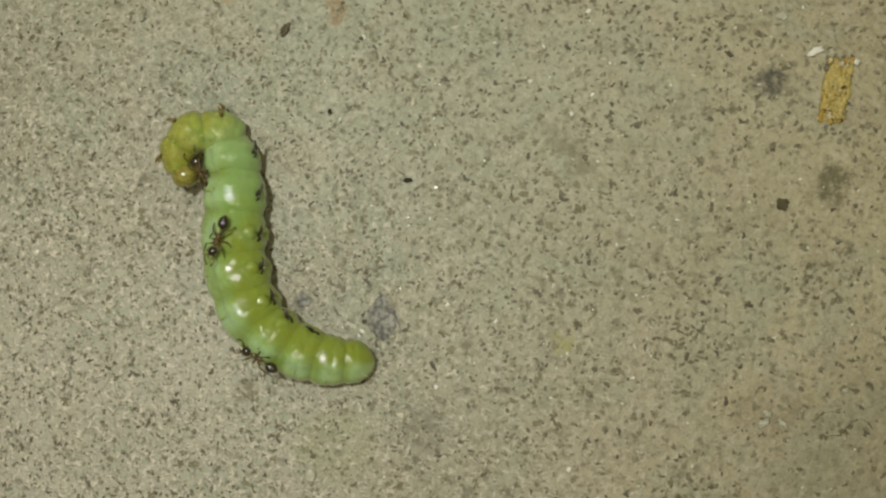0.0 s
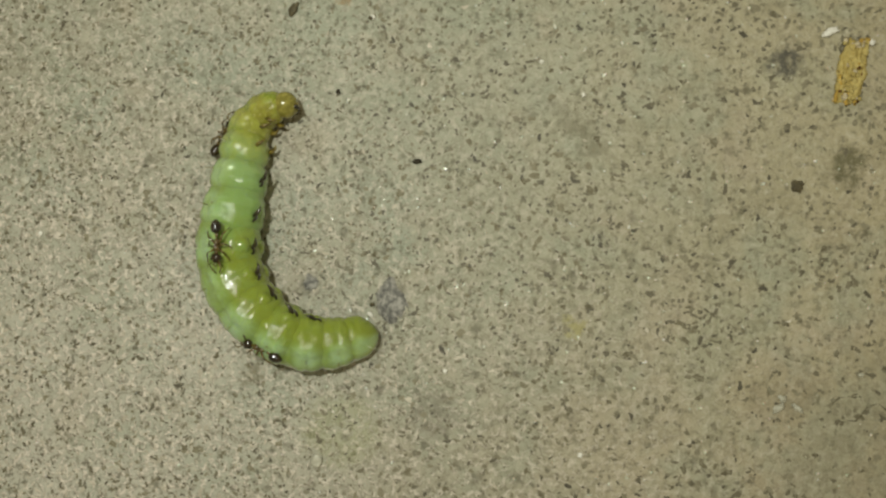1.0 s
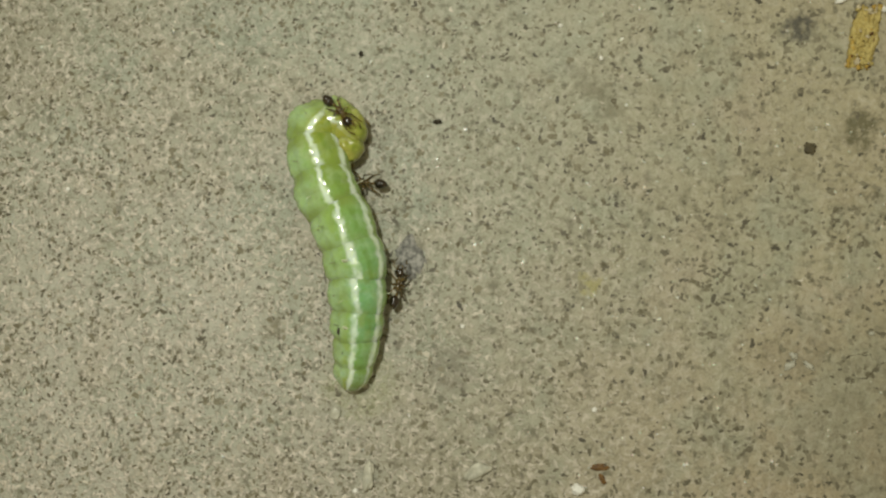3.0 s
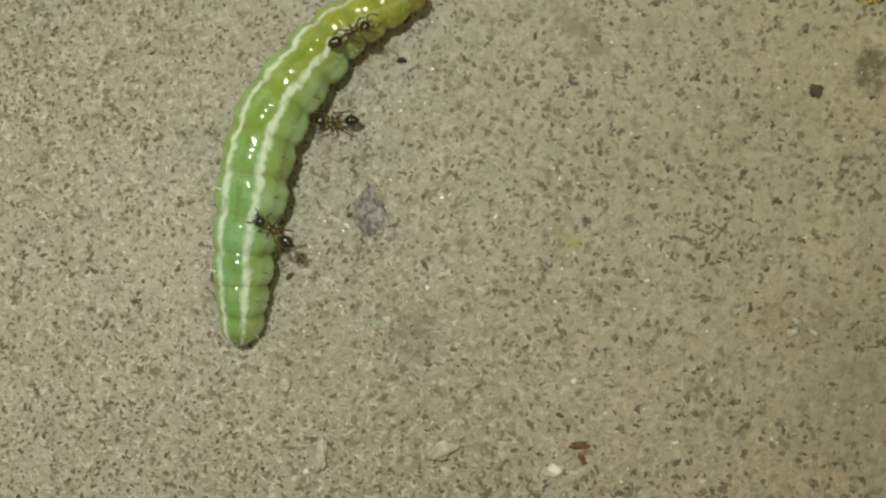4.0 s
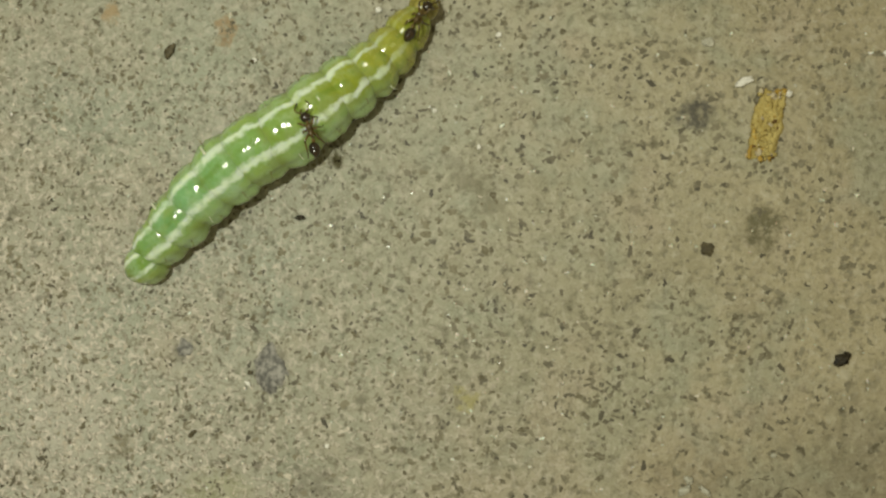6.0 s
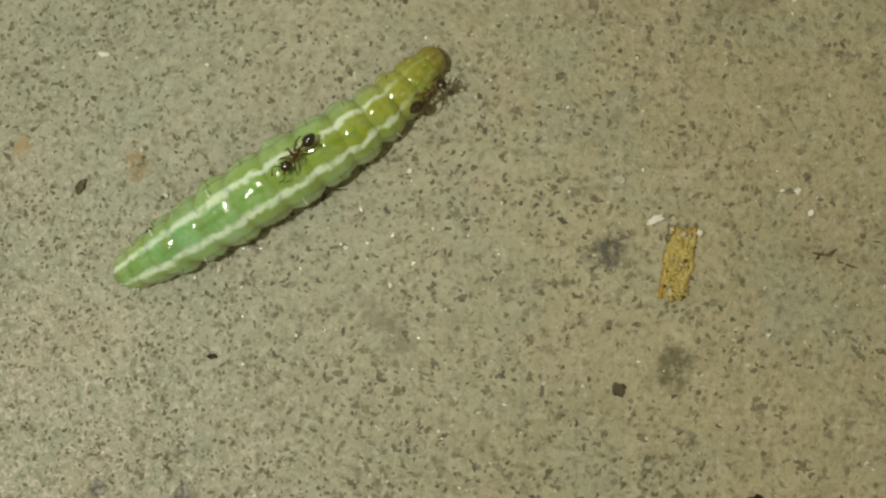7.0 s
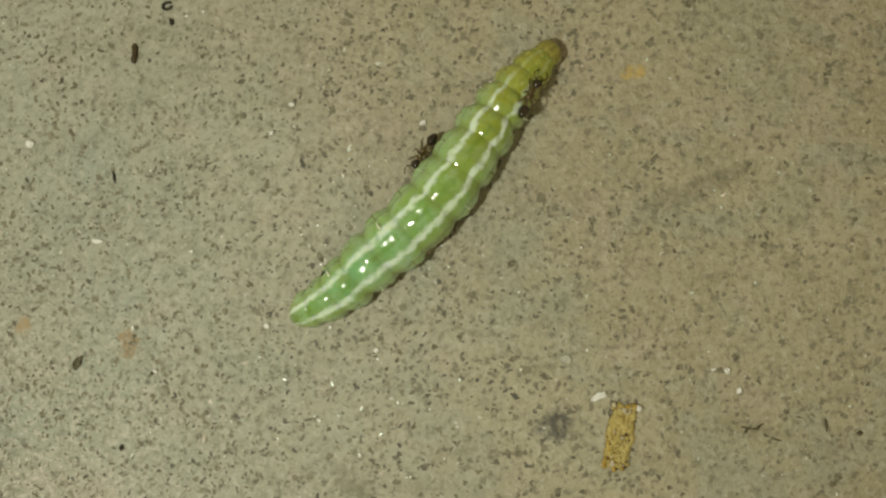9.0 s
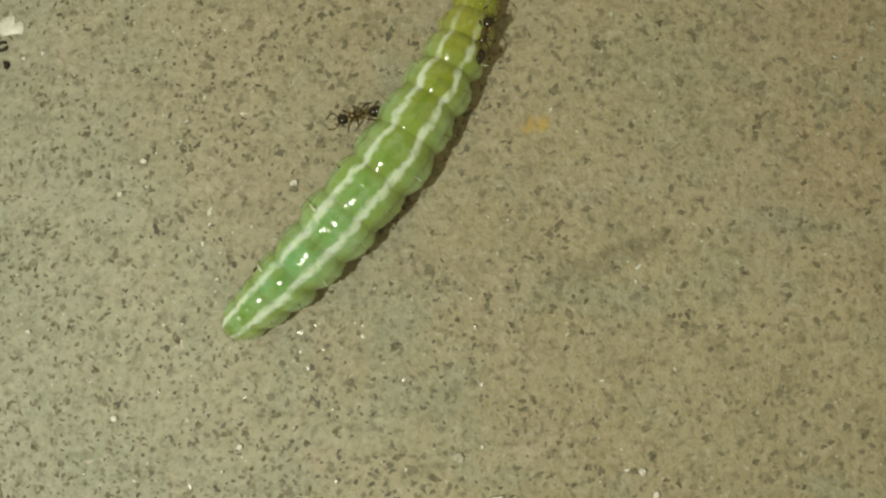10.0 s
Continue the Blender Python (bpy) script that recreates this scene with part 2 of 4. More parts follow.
def skin():
    """Moist translucent caterpillar skin: green back, two white lines, pale flanks, yellower towards the head."""
    n = Nodes("caterpillar_skin")
    # millimetres in the outstretched body, so that the pattern runs on from ring to ring
    p = n.vattr("rest")
    ang, along = n.attr("angle"), n.attr("along")
    mott = n.noise(p, 1.0, 4, 0.6)
    fine = n.noise(p, 4.5, 3, 0.6)
    back = n.ramp(along, (0.0, (0.29, 0.275, 0.04)), (0.12, (0.33, 0.335, 0.05)), (0.30, (0.30, 0.355, 0.040)), (0.52, (0.24, 0.40, 0.11)), (0.80, (0.20, 0.42, 0.19)), (0.93, (0.21, 0.36, 0.10)), (1.0, (0.17, 0.21, 0.02)))
    flank = n.ramp(along, (0.0, (0.28, 0.25, 0.04)), (0.12, (0.34, 0.34, 0.07)), (0.25, (0.33, 0.455, 0.175)), (0.42, (0.31, 0.475, 0.18)), (0.56, (0.31, 0.45, 0.12)), (0.75, (0.31, 0.47, 0.18)), (1.0, (0.33, 0.40, 0.10)))
    wob = n.math("ADD", ang, n.math("MULTIPLY", n.math("SUBTRACT", n.noise(p, 0.9, 4, 0.65), 0.5), 25.0))
    side = n.span(wob, 24, 50)
    col = n.mix(side, back, flank)
    # milky fat body under the skin, thickest along the flanks
    milk = n.math("MULTIPLY", n.span(ang, 30, 60, 0.5, 0.85), n.span(ang, 80, 125, 1.0, 0.12))
    milk = n.math("MULTIPLY", milk, n.span(along, 0.08, 0.26))
    col = n.mix(n.math("MULTIPLY", n.span(mott, 0.42, 0.64), milk), col, n.mix(n.span(along, 0.3, 0.7), (0.43, 0.53, 0.28), (0.39, 0.57, 0.36)))
    pale = n.math("MULTIPLY", n.span(ang, 45, 62), n.span(wob, 122, 88))
    col = n.mix(n.math("MULTIPLY", pale, n.span(along, 0.12, 0.3, 0.0, 0.6)), col, (0.39, 0.55, 0.30))
    # the gut shows through as darker clouds
    deep = n.noise(p, 0.5, 3, 0.6)
    col = n.mix(n.span(deep, 0.48, 0.66, 0.0, 0.55), col, (0.20, 0.27, 0.014))
    col = n.mix(n.span(fine, 0.50, 0.78, 0.0, 0.3), col, (0.17, 0.28, 0.03))
    # a dark vessel down the middle of the back
    col = n.mix(n.math("MULTIPLY", n.span(wob, 9, 2), n.span(n.noise(p, 0.8, 2), 0.42, 0.6, 0.0, 0.45)), col, (0.13, 0.25, 0.02))
    # between the rings the skin is darker and yellower
    fold = n.attr("fold")
    col = n.mix(n.math("MULTIPLY", n.span(fold, 0.40, 1.05), n.span(ang, 40, 60, 0.22, 0.6)), col, (0.19, 0.27, 0.02))
    belly = n.span(wob, 84, 124)
    col = n.mix(n.math("MULTIPLY", belly, 0.8), col, n.ramp(along, (0.0, (0.26, 0.22, 0.03)), (0.16, (0.29, 0.31, 0.05)), (0.26, (0.26, 0.395, 0.15)), (0.42, (0.23, 0.385, 0.12)), (0.55, (0.22, 0.30, 0.05)), (1.0, (0.225, 0.27, 0.035))))
    under = n.math("MULTIPLY", n.span(wob, 92, 132), n.span(along, 0.30, 0.50))
    col = n.mix(n.math("MULTIPLY", under, n.span(mott, 0.64, 0.42, 0.4, 0.9)), col, (0.23, 0.285, 0.03))
    # amber tint and cream granules behind the head
    col = n.mix(n.math("MULTIPLY", n.span(n.noise(p, 1.9, 3), 0.46, 0.62), n.span(along, 0.32, 0.12, 0.0, 0.5)), col, (0.40, 0.43, 0.08))
    col = n.mix(n.math("MULTIPLY", n.span(n.noise(p, 3.2, 2), 0.60, 0.70), n.span(along, 0.26, 0.14, 0.0, 0.5)), col, (0.58, 0.56, 0.22))
    wide = n.math("ADD", n.math("MULTIPLY", n.math("SUBTRACT", n.noise(p, 1.4, 3, 0.6), 0.5), 16.0), n.span(along, 0.45, 0.85, 7.6, 10.0))
    line = n.span(n.math("DIVIDE", n.math("ABSOLUTE", n.math("SUBTRACT", wob, 27.5)), wide), 1.3, 0.25)
    white = n.math("MULTIPLY", line, n.span(along, 0.09, 0.25, 0.12, 0.88))
    white = n.math("MULTIPLY", white, n.span(n.noise(p, 1.1, 3, 0.55), 0.30, 0.52, 0.4, 1.0))
    col = n.mix(white, col, (0.74, 0.84, 0.71))
    n.set(base_color=col, roughness=n.span(fine, 0.3, 0.7, 0.06, 0.17), subsurface_weight=0.6, subsurface_scale=0.5 * MM,
          subsurface_radius=(0.9, 1.0, 0.35), specular_ior_level=0.55, coat_weight=0.3, coat_roughness=0.05)
    creases = n.noise(n.vec("MULTIPLY", p, (0.6, 2.6, 0.6)), 1.6, 3)
    crumple = n.math("MULTIPLY", n.noise(p, 2.6, 4, 0.6), n.span(ang, 45, 80, 0.0, 3.6))
    height = n.math("ADD", n.math("ADD", n.noise(p, 1.6, 3), creases), n.math("MULTIPLY", fine, 0.55))
    n.bump(n.math("MULTIPLY", n.math("ADD", height, crumple), n.span(ang, 15, 55, 0.65, 1.0)), 0.26, 0.11 * MM)
    return n.mat


def shell(name, dark, light, rough=0.25):
    """Insect cuticle."""
    n = Nodes(name)
    p = n.coords()
    n.set(base_color=n.mix(n.span(n.noise(p, 2.5, 3), 0.35, 0.7), dark, light), roughness=rough, coat_weight=0.3, coat_roughness=0.15)
    n.bump(n.noise(p, 9.0, 2), 0.25, 0.03 * MM)
    return n.mat


CEMENT, MINERAL, QUARTZ, SKIN, PIT, CRUST = concrete(), mineral(), quartz(), skin(), pit_dirt(), crust()
HEAD = shell("head_capsule", (0.18, 0.16, 0.028), (0.32, 0.285, 0.06), 0.22)
CLAW = shell("dark_claw", (0.012, 0.010, 0.006), (0.04, 0.03, 0.012), 0.35)
LEGSKIN = shell("amber_leg", (0.10, 0.07, 0.015), (0.22, 0.17, 0.03), 0.3)
WART = shell("white_wart", (0.62, 0.66, 0.48), (0.75, 0.76, 0.62), 0.3)
ANT_DARK = shell("ant_black", (0.010, 0.007, 0.003), (0.038, 0.022, 0.008), 0.18)
ANT_BROWN = shell("ant_brown", (0.048, 0.032, 0.009), (0.165, 0.108, 0.026), 0.25)
STRAW = crumbly("dry_straw", (0.42, 0.32, 0.10), (0.56, 0.46, 0.18), 0.85, 2.2)
ORANGE = crumbly("orange_straw", (0.42, 0.27, 0.055), (0.58, 0.40, 0.10), 0.8, 2.0)
FLAKE = crumbly("grey_flake", (0.10, 0.098, 0.09), (0.36, 0.345, 0.315), 0.5, 2.4)
CHAFF = crumbly("pale_chaff", (0.48, 0.40, 0.25), (0.68, 0.60, 0.42), 0.8, 2.0)
CHALK = crumbly("white_crumb", (0.74, 0.72, 0.66), (0.90, 0.89, 0.84), 0.6, 2.0)
GLASSY = crumbly("pale_grit", (0.40, 0.39, 0.32), (0.60, 0.58, 0.48), 0.35, 1.5)
SOOT = crumbly("dark_crumb", (0.014, 0.011, 0.007), (0.05, 0.04, 0.022), 0.55, 2.0)
STONE = crumbly("dark_stone", (0.06, 0.05, 0.027), (0.14, 0.118, 0.07), 0.6, 2.0)
HUSK = crumbly("dark_husk", (0.030, 0.020, 0.008), (0.075, 0.050, 0.018), 0.5, 2.5)
RUST = crumbly("brown_flake", (0.10, 0.05, 0.015), (0.24, 0.13, 0.04), 0.5, 2.0)


# ---- building helpers ----
def part(name, bm, material, parent=None, label=""):
    """Links a bmesh, built in millimetres, as one smooth mesh object."""
    bmesh.ops.scale(bm, vec=(MM, MM, MM), verts=bm.verts)
    mesh = bpy.data.meshes.new(name)
    bm.to_mesh(mesh)
    bm.free()
    mesh.materials.append(material)
    mesh.polygons.foreach_set("use_smooth", [True] * len(mesh.polygons))
    ob = new(name, mesh)
    ob.parent = parent
    return tagged(ob, label)


def tube(bm, points, radii, sides=8):
    """A tapered round limb along points."""
    rings = []
    points = [Vector(p) for p in points]
    for i, (p, r) in enumerate(zip(points, radii)):
        t = (points[min(i + 1, len(points) - 1)] - points[max(i - 1, 0)]).normalized()
        a = t.orthogonal().normalized()
        b = t.cross(a)
        rings.append([bm.verts.new(p + r * (a * math.cos(k * math.tau / sides) + b * math.sin(k * math.tau / sides))) for k in range(sides)])
    for one, two in zip(rings, rings[1:]):
        # the ring of the next joint starts at the nearest corner
        k0 = min(range(sides), key=lambda k: (one[0].co - two[k].co).length)
        for k in range(sides):
            bm.faces.new((one[k], one[(k + 1) % sides], two[(k0 + k + 1) % sides], two[(k0 + k) % sides]))
    bm.faces.new(rings[0][::-1])
    bm.faces.new(rings[-1])
    bmesh.ops.recalc_face_normals(bm, faces=bm.faces)


def blob(bm, centre, size, u=20, v=14, bumps=0.0, seed=0.0, freq=1.0):
    """An egg-shaped lump, roughened by noise."""
    made = bmesh.ops.create_uvsphere(bm, u_segments=u, v_segments=v, radius=1.0)["verts"]
    for w in made:
        k = 1.0 + bumps * noise.noise(w.co * freq * 1.7 + Vector((seed, seed * 0.7, -seed)))
        w.co = Vector(centre) + Vector((w.co.x * size[0], w.co.y * size[1], w.co.z * size[2])) * k
    return made


def lump(name, x, y, sx, sy, sz, turn, material, label, category, seed, jag=0.5):
    """A crumb on the floor: an irregular angular piece, half sizes in millimetres."""
    bm = bmesh.new()
    bmesh.ops.create_icosphere(bm, subdivisions=3, radius=1.0)
    for w in bm.verts:
        d = w.co.copy()
        k = 1 + jag * noise.noise(d * 1.3 + Vector((seed, 2.0 * seed, 0))) + 0.35 * jag * noise.noise(d * 3.7 + Vector((0, seed, seed)))
        w.co = Vector((d.x * sx, d.y * sy, d.z * sz)) * k
    low = min(w.co.z for w in bm.verts)
    for w in bm.verts:
        w.co.z -= low + 0.02
    ob = part(name, bm, material)
    ob.matrix_world = pose(x * MM, y * MM, 0, 0, 0, turn)
    return tagged(ob, label, category)


# ---- floor ----
def floor_sheet():
    """One slab of cement, finely divided under the camera."""
    bm = bmesh.new()
    xs = [-6000, -2000, -600, -200, -100] + list(range(-60, 81, 10)) + [120, 220, 620, 2000, 6000]
    ys = [-6000, -2000, -600, -200, -100] + list(range(-50, 91, 10)) + [130, 230, 620, 2000, 6000]
    rows = [[bm.verts.new((x, y, 0.0)) for x in xs] for y in ys]
    for one, two in zip(rows, rows[1:]):
        for i in range(len(xs) - 1):
            bm.faces.new((one[i], one[i + 1], two[i + 1], two[i]))
    rim = rows[0] + [r[-1] for r in rows[1:]] + rows[-1][-2::-1] + [r[0] for r in rows[-2:0:-1]]
    low = [bm.verts.new((v.co.x, v.co.y, -100.0)) for v in rim]
    for k in range(len(rim)):
        j = (k + 1) % len(rim)
        bm.faces.new((rim[k], low[k], low[j], rim[j]))
    bm.faces.new(low[::-1])
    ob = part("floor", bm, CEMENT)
    ob.data.polygons.foreach_set("use_smooth", [False] * len(ob.data.polygons))
    return tagged(ob, "worn speckled grey-beige cement floor with old stains", "floor", kind="structure")


def scatter(name, count, sizes, stretch, height, material, seed, label, category, bend=0.0, thin_east=0.0, round_about=None):
    """Countless tiny flat grains set into the floor, many of them bent, joined."""
    rng = np.random.default_rng(seed)
    k = 10
    x = rng.uniform(-45, 58, count)
    y = rng.uniform(-28, 62, count)
    # sparser towards the east, where the floor is worn smooth
    keep = rng.uniform(0, 1, count) > thin_east * np.clip((0.95 * x + 0.3 * y - 6 + rng.normal(0, 6, count)) / 30, 0, 1)
    if round_about:
        cx, cy, reach = round_about
        keep &= rng.uniform(0, 1, count) < np.exp(-((x - cx) ** 2 + (y - cy) ** 2) / reach ** 2)
    # in loose clusters and bare patches
    field = sum(np.sin(fx * x + fy * y + ph) for fx, fy, ph in zip(rng.normal(0, 0.55, 14), rng.normal(0, 0.55, 14), rng.uniform(0, 6.3, 14))) / 2.65
    keep &= rng.uniform(0, 1, count) < np.clip(0.62 + 0.36 * field, 0.08, 1.0)
    x, y = x[keep], y[keep]
    count = len(x)
    size = sizes[0] * (sizes[1] / sizes[0]) ** rng.beta(1.2, 2.4, count)
    size *= np.where(x + rng.normal(0, 9, count) < 2, 0.92, 1.15)
    long = rng.uniform(1.0, stretch, count)
    turn = rng.uniform(0, np.pi, count)
    ring = np.linspace(0, 2 * np.pi, k, endpoint=False) + rng.uniform(-0.25, 0.25, (count, k))
    rad = size[:, None] * rng.uniform(0.38, 1.3, (count, k))
    px, py = rad * np.cos(ring) * long[:, None], rad * np.sin(ring)
    arc = (rng.normal(0, bend, count) * (long - 1) / size)[:, None]
    py = py + arc * (px / long[:, None]) ** 2
    c, s = np.cos(turn)[:, None], np.sin(turn)[:, None]
    qx, qy = px * c - py * s + x[:, None], px * s + py * c + y[:, None]
    x, y = qx.mean(1), qy.mean(1)
    top = height * rng.uniform(0.4, 1.0, count)
    verts = np.zeros((count, 2 * k + 1, 3))
    verts[:, :k, 0], verts[:, :k, 1], verts[:, :k, 2] = qx, qy, -0.03
    verts[:, k:2 * k, 0] = x[:, None] + 0.82 * (qx - x[:, None])
    verts[:, k:2 * k, 1] = y[:, None] + 0.82 * (qy - y[:, None])
    verts[:, k:2 * k, 2] = top[:, None] * rng.uniform(0.3, 1.0, (count, k))
    verts[:, 2 * k, 0], verts[:, 2 * k, 1], verts[:, 2 * k, 2] = x, y, top
    base = (np.arange(count) * (2 * k + 1))[:, None, None]
    i = np.arange(k)
    j = (i + 1) % k
    one = np.stack([i, j, k + j], 1)
    two = np.stack([i, k + j, k + i], 1)
    cap = np.stack([k + i, k + j, np.full(k, 2 * k)], 1)
    tris = (base + np.concatenate([one, two, cap])[None]).reshape(-1, 3)
    mesh = bpy.data.meshes.new(name)
    mesh.from_pydata((verts.reshape(-1, 3) * MM).tolist(), [], tris.tolist())
    mesh.materials.append(material)
    return tagged(new(name, mesh), label, category, kind="stuff")


floor_sheet()
scatter("pit_dust", 9000, (0.12, 0.34), 1.8, 0.006, PIT, 8, "brown dust in shallow pits of the cement floor", "dust", 0.3, 0.3)
scatter("dark_sand", 26000, (0.082, 0.24), 2.2, 0.012, MINERAL, 3, "dark mineral flecks embedded in the cement floor", "sand", 0.45, 0.62)
scatter("pale_crust", 26000, (0.08, 0.21), 3.0, 0.03, CRUST, 12, "pale pinkish lime crust speckling the cement floor", "crust", 0.5, 0.0, (-32, -13, 21))
scatter("dark_pits", 14000, (0.10, 0.24), 2.2, 0.014, MINERAL, 14, "dark pits between the lime crust on the floor", "pits", 0.4, 0.0, (-30, -8, 26))
scatter("pale_sand", 4600, (0.05, 0.15), 1.9, 0.02, QUARTZ, 5, "pale quartz grains embedded in the cement floor", "sand", 0.2, 0.3)


# ---- caterpillar ----
LENGTH = 26.0
# lengths between the middles of neighbouring rings, short behind the head and at the tail
GAPS = [1.5, 1.7, 2.0, 2.3, 2.4, 2.4, 2.4, 2.3, 2.1, 1.8, 1.5]
COUNT = len(GAPS) + 1
PLACES = [0.022] + [0.075 + 0.885 * sum(GAPS[:k]) / sum(GAPS) for k in range(COUNT)]


def girth(s):
    """The body's half width in millimetres at a part s of its length from the head."""
    return float(np.interp(s, [0, .04, .1, .2, .32, .45, .62, .75, .86, .94, 1], [.98, 1.13, 1.36, 1.70, 1.95, 2.06, 2.05, 1.90, 1.62, 1.29, .94]))


def ring_place(i):
    """Where along the body the ring i sits; 0 is the head."""
    return PLACES[i]


def body_ring(i, parent):
    """One body segment: a barrel with three folds, tucked into its neighbours; +y towards the head, +z the back."""
    s0 = ring_place(i)
    ahead = 0.5 * LENGTH * (s0 - (PLACES[i - 1] if i > 1 else 0.015))
    behind = 0.5 * LENGTH * ((PLACES[i + 1] if i < COUNT else 1.02) - s0)
    last = i == COUNT
    steps, sides = 34, 56
    cut = 0.108 + 0.03 * math.sin(5.1 * i) + (0.06 if i <= 4 else 0.0)
    bm = bmesh.new()
    ang_of, along_of, fold_of, rest = [], [], [], []
    rings = []
    for a in range(steps + 1):
        v = -math.cos(math.pi * a / steps)
        half = ahead if v > 0 else behind
        y = v * half * 1.75
        s = min(max(s0 - y / LENGTH, 0.0), 1.0)
        r = girth(s)
        w = abs(y) / half
        if w <= 1:
            fold = 1 - cut * w ** 2.4 - 0.035 * math.exp(-(w / 0.17) ** 2)
        else:
            fold = (1 - cut) * math.sqrt(max(0.0, 1 - ((w - 1) / 0.75) ** 2)) ** 0.8
        if last and y < 0:
            fold = math.sqrt(max(0.0, 1 - (y / (half * 1.5)) ** 2)) if abs(y) < half * 1.5 else 0.0
        deep = float(np.interp(s, [0.7, 0.9, 1.0], [0.97, 1.06, 1.12]))
        ring = []
        for k in range(sides):
            th = math.tau * k / sides
            deg = abs(math.degrees(math.remainder(th, math.tau)))
            # flanks bulge into a soft fold, the belly is flatter
            lobe = 1 + (0.085 + 0.025 * math.sin(3.3 * i)) * math.exp(-((deg - 98) / 19) ** 2) * max(0.0, 1 - w * w) - 0.05 * math.exp(-((deg - 75) / 10) ** 2)
            # the soft underside hangs deeper behind the legs
            belly = 1 + float(np.interp(s, [0.15, 0.35, 0.9], [-0.08, 0.10, 0.16])) * max(0.0, -math.cos(th)) ** 1.5
            crinkle = 0.012 + 0.036 * min(max((deg - 45) / 40, 0.0), 1.0)
            wrinkle = 1 + 0.035 * noise.noise(Vector((math.sin(th) * 2.2, math.cos(th) * 2.2, y * 1.6 + 7.3 * i))) + crinkle * noise.noise(Vector((math.sin(th) * 5.0, math.cos(th) * 5.0, y * 5.5 + 3.7 * i)))
            rr = max(r * fold * lobe * belly * wrinkle, 0.002)
            ring.append(bm.verts.new((rr * math.sin(th), y, rr * math.cos(th) * deep)))
            ang_of.append(deg)
            along_of.append(s)
            rest += (r * math.sin(th), -LENGTH * (s0 - y / LENGTH), r * math.cos(th))
            fold_of.append(0.3 if last and y < 0 else min(w, 1.2))
        rings.append(ring)
    for one, two in zip(rings, rings[1:]):
        for k in range(sides):
            bm.faces.new((one[k], two[k], two[(k + 1) % sides], one[(k + 1) % sides]))
    bm.faces.new(rings[0])
    bm.faces.new(rings[-1][::-1])
    bmesh.ops.recalc_face_normals(bm, faces=bm.faces)
    ob = part("anal_segment" if last else "body_segment", bm, SKIN, parent)
    for name, values in (("angle", ang_of), ("along", along_of), ("fold", fold_of)):
        ob.data.attributes.new(name, "FLOAT", "POINT").data.foreach_set("value", values)
    ob.data.attributes.new("rest", "FLOAT_VECTOR", "POINT").data.foreach_set("vector", rest)
    r = girth(s0)
    if i <= 3:
        for side in (-1, 1):
            bm = bmesh.new()
            x = side * r * 0.42
            tube(bm, [(x, 0.1, -r * 0.72), (x * 1.2, 0.25, -r * 0.92), (x * 1.05, 0.45, -r * 1.02), (x * 0.8, 0.62, -r * 1.05)], [0.17, 0.13, 0.08, 0.02])
            part("thoracic_leg", bm, LEGSKIN, ob, "amber jointed leg")
    elif i in (6, 7, 8, 9):
        for side in (-1, 1):
            bm = bmesh.new()
            x = side * r * 0.34
            y0 = 0.0
            tube(bm, [(x, y0, -r * 0.62), (x * 1.1, y0, -r * 0.80), (x * 1.1, y0 + 0.03, -r * 0.98), (x * 1.1, y0 + 0.05, -r * 1.04)], [0.70, 0.64, 0.50, 0.20], 14)
            leg = part("proleg", bm, SKIN, ob)
            for name, value in (("angle", 140.0), ("along", s0), ("fold", 0.3)):
                leg.data.attributes.new(name, "FLOAT", "POINT").data.foreach_set("value", [value] * len(leg.data.vertices))
            own = [c for v in leg.data.vertices for c in (v.co.x / MM, v.co.y / MM - LENGTH * s0, v.co.z / MM)]
            leg.data.attributes.new("rest", "FLOAT_VECTOR", "POINT").data.foreach_set("vector", own)
    if 4 <= i <= 10:
        # a row of dark curved hooks on the underside
        a = radians(166)
        d = Vector((math.sin(a), 0, math.cos(a) * 1.10))
        lean = 0.10 * math.sin(2.9 * i)
        for k in (1.0, 0.62):
            bm = bmesh.new()
            y = 0.0 if k == 1.0 else -0.42
            pts = [d * r * 0.90 + Vector((0, y - 0.30 * k, 0)), d * r * 0.99 + Vector((lean, y - 0.16 * k, 0)), d * r * (1.0 + 0.09 * k) + Vector((lean, y + 0.04 * k, 0)),
                   d * r * (1.0 + 0.16 * k) + Vector((0.06, y + 0.26 * k, 0)), d * r * (1.0 + 0.17 * k) + Vector((0.10, y + 0.50 * k, 0))]
            tube(bm, pts, [0.06 * k, 0.13 * k, 0.14 * k, 0.09 * k, 0.015])
            part("crochet_hook", bm, CLAW, ob, "dark curved hook")
    if 2 <= i <= 11:
        for side in (-1, 1):
            bm = bmesh.new()
            a = radians(82 * side)
            blob(bm, (math.sin(a) * r * 0.955, 0.15, math.cos(a) * r * 0.93), (0.05, 0.085, 0.085), 10, 8)
            part("spiracle", bm, LEGSKIN, ob, "small amber breathing hole")
    # fine bristles stand off the flanks, longest at the tail
    for side in (-1, 1):
        bm = bmesh.new()
        a = radians(side * (62 + 9 * math.sin(2.7 * i)))
        d = Vector((math.sin(a), 0, math.cos(a)))
        back = -0.55 if last else 0.15 * math.sin(4.1 * i + side)
        y = -0.25 if last else 0.2 * math.sin(1.9 * i)
        tube(bm, [d * r * 0.93 + Vector((0, y, 0)), d * r * 1.13 + Vector((0, y + 0.4 * back, 0)), d * r * (1.32 if last else 1.25) + Vector((0, y + back, 0.03))], [0.030, 0.022, 0.008], 5)
        part("bristle", bm, LEGSKIN if i % 3 else WART, ob)
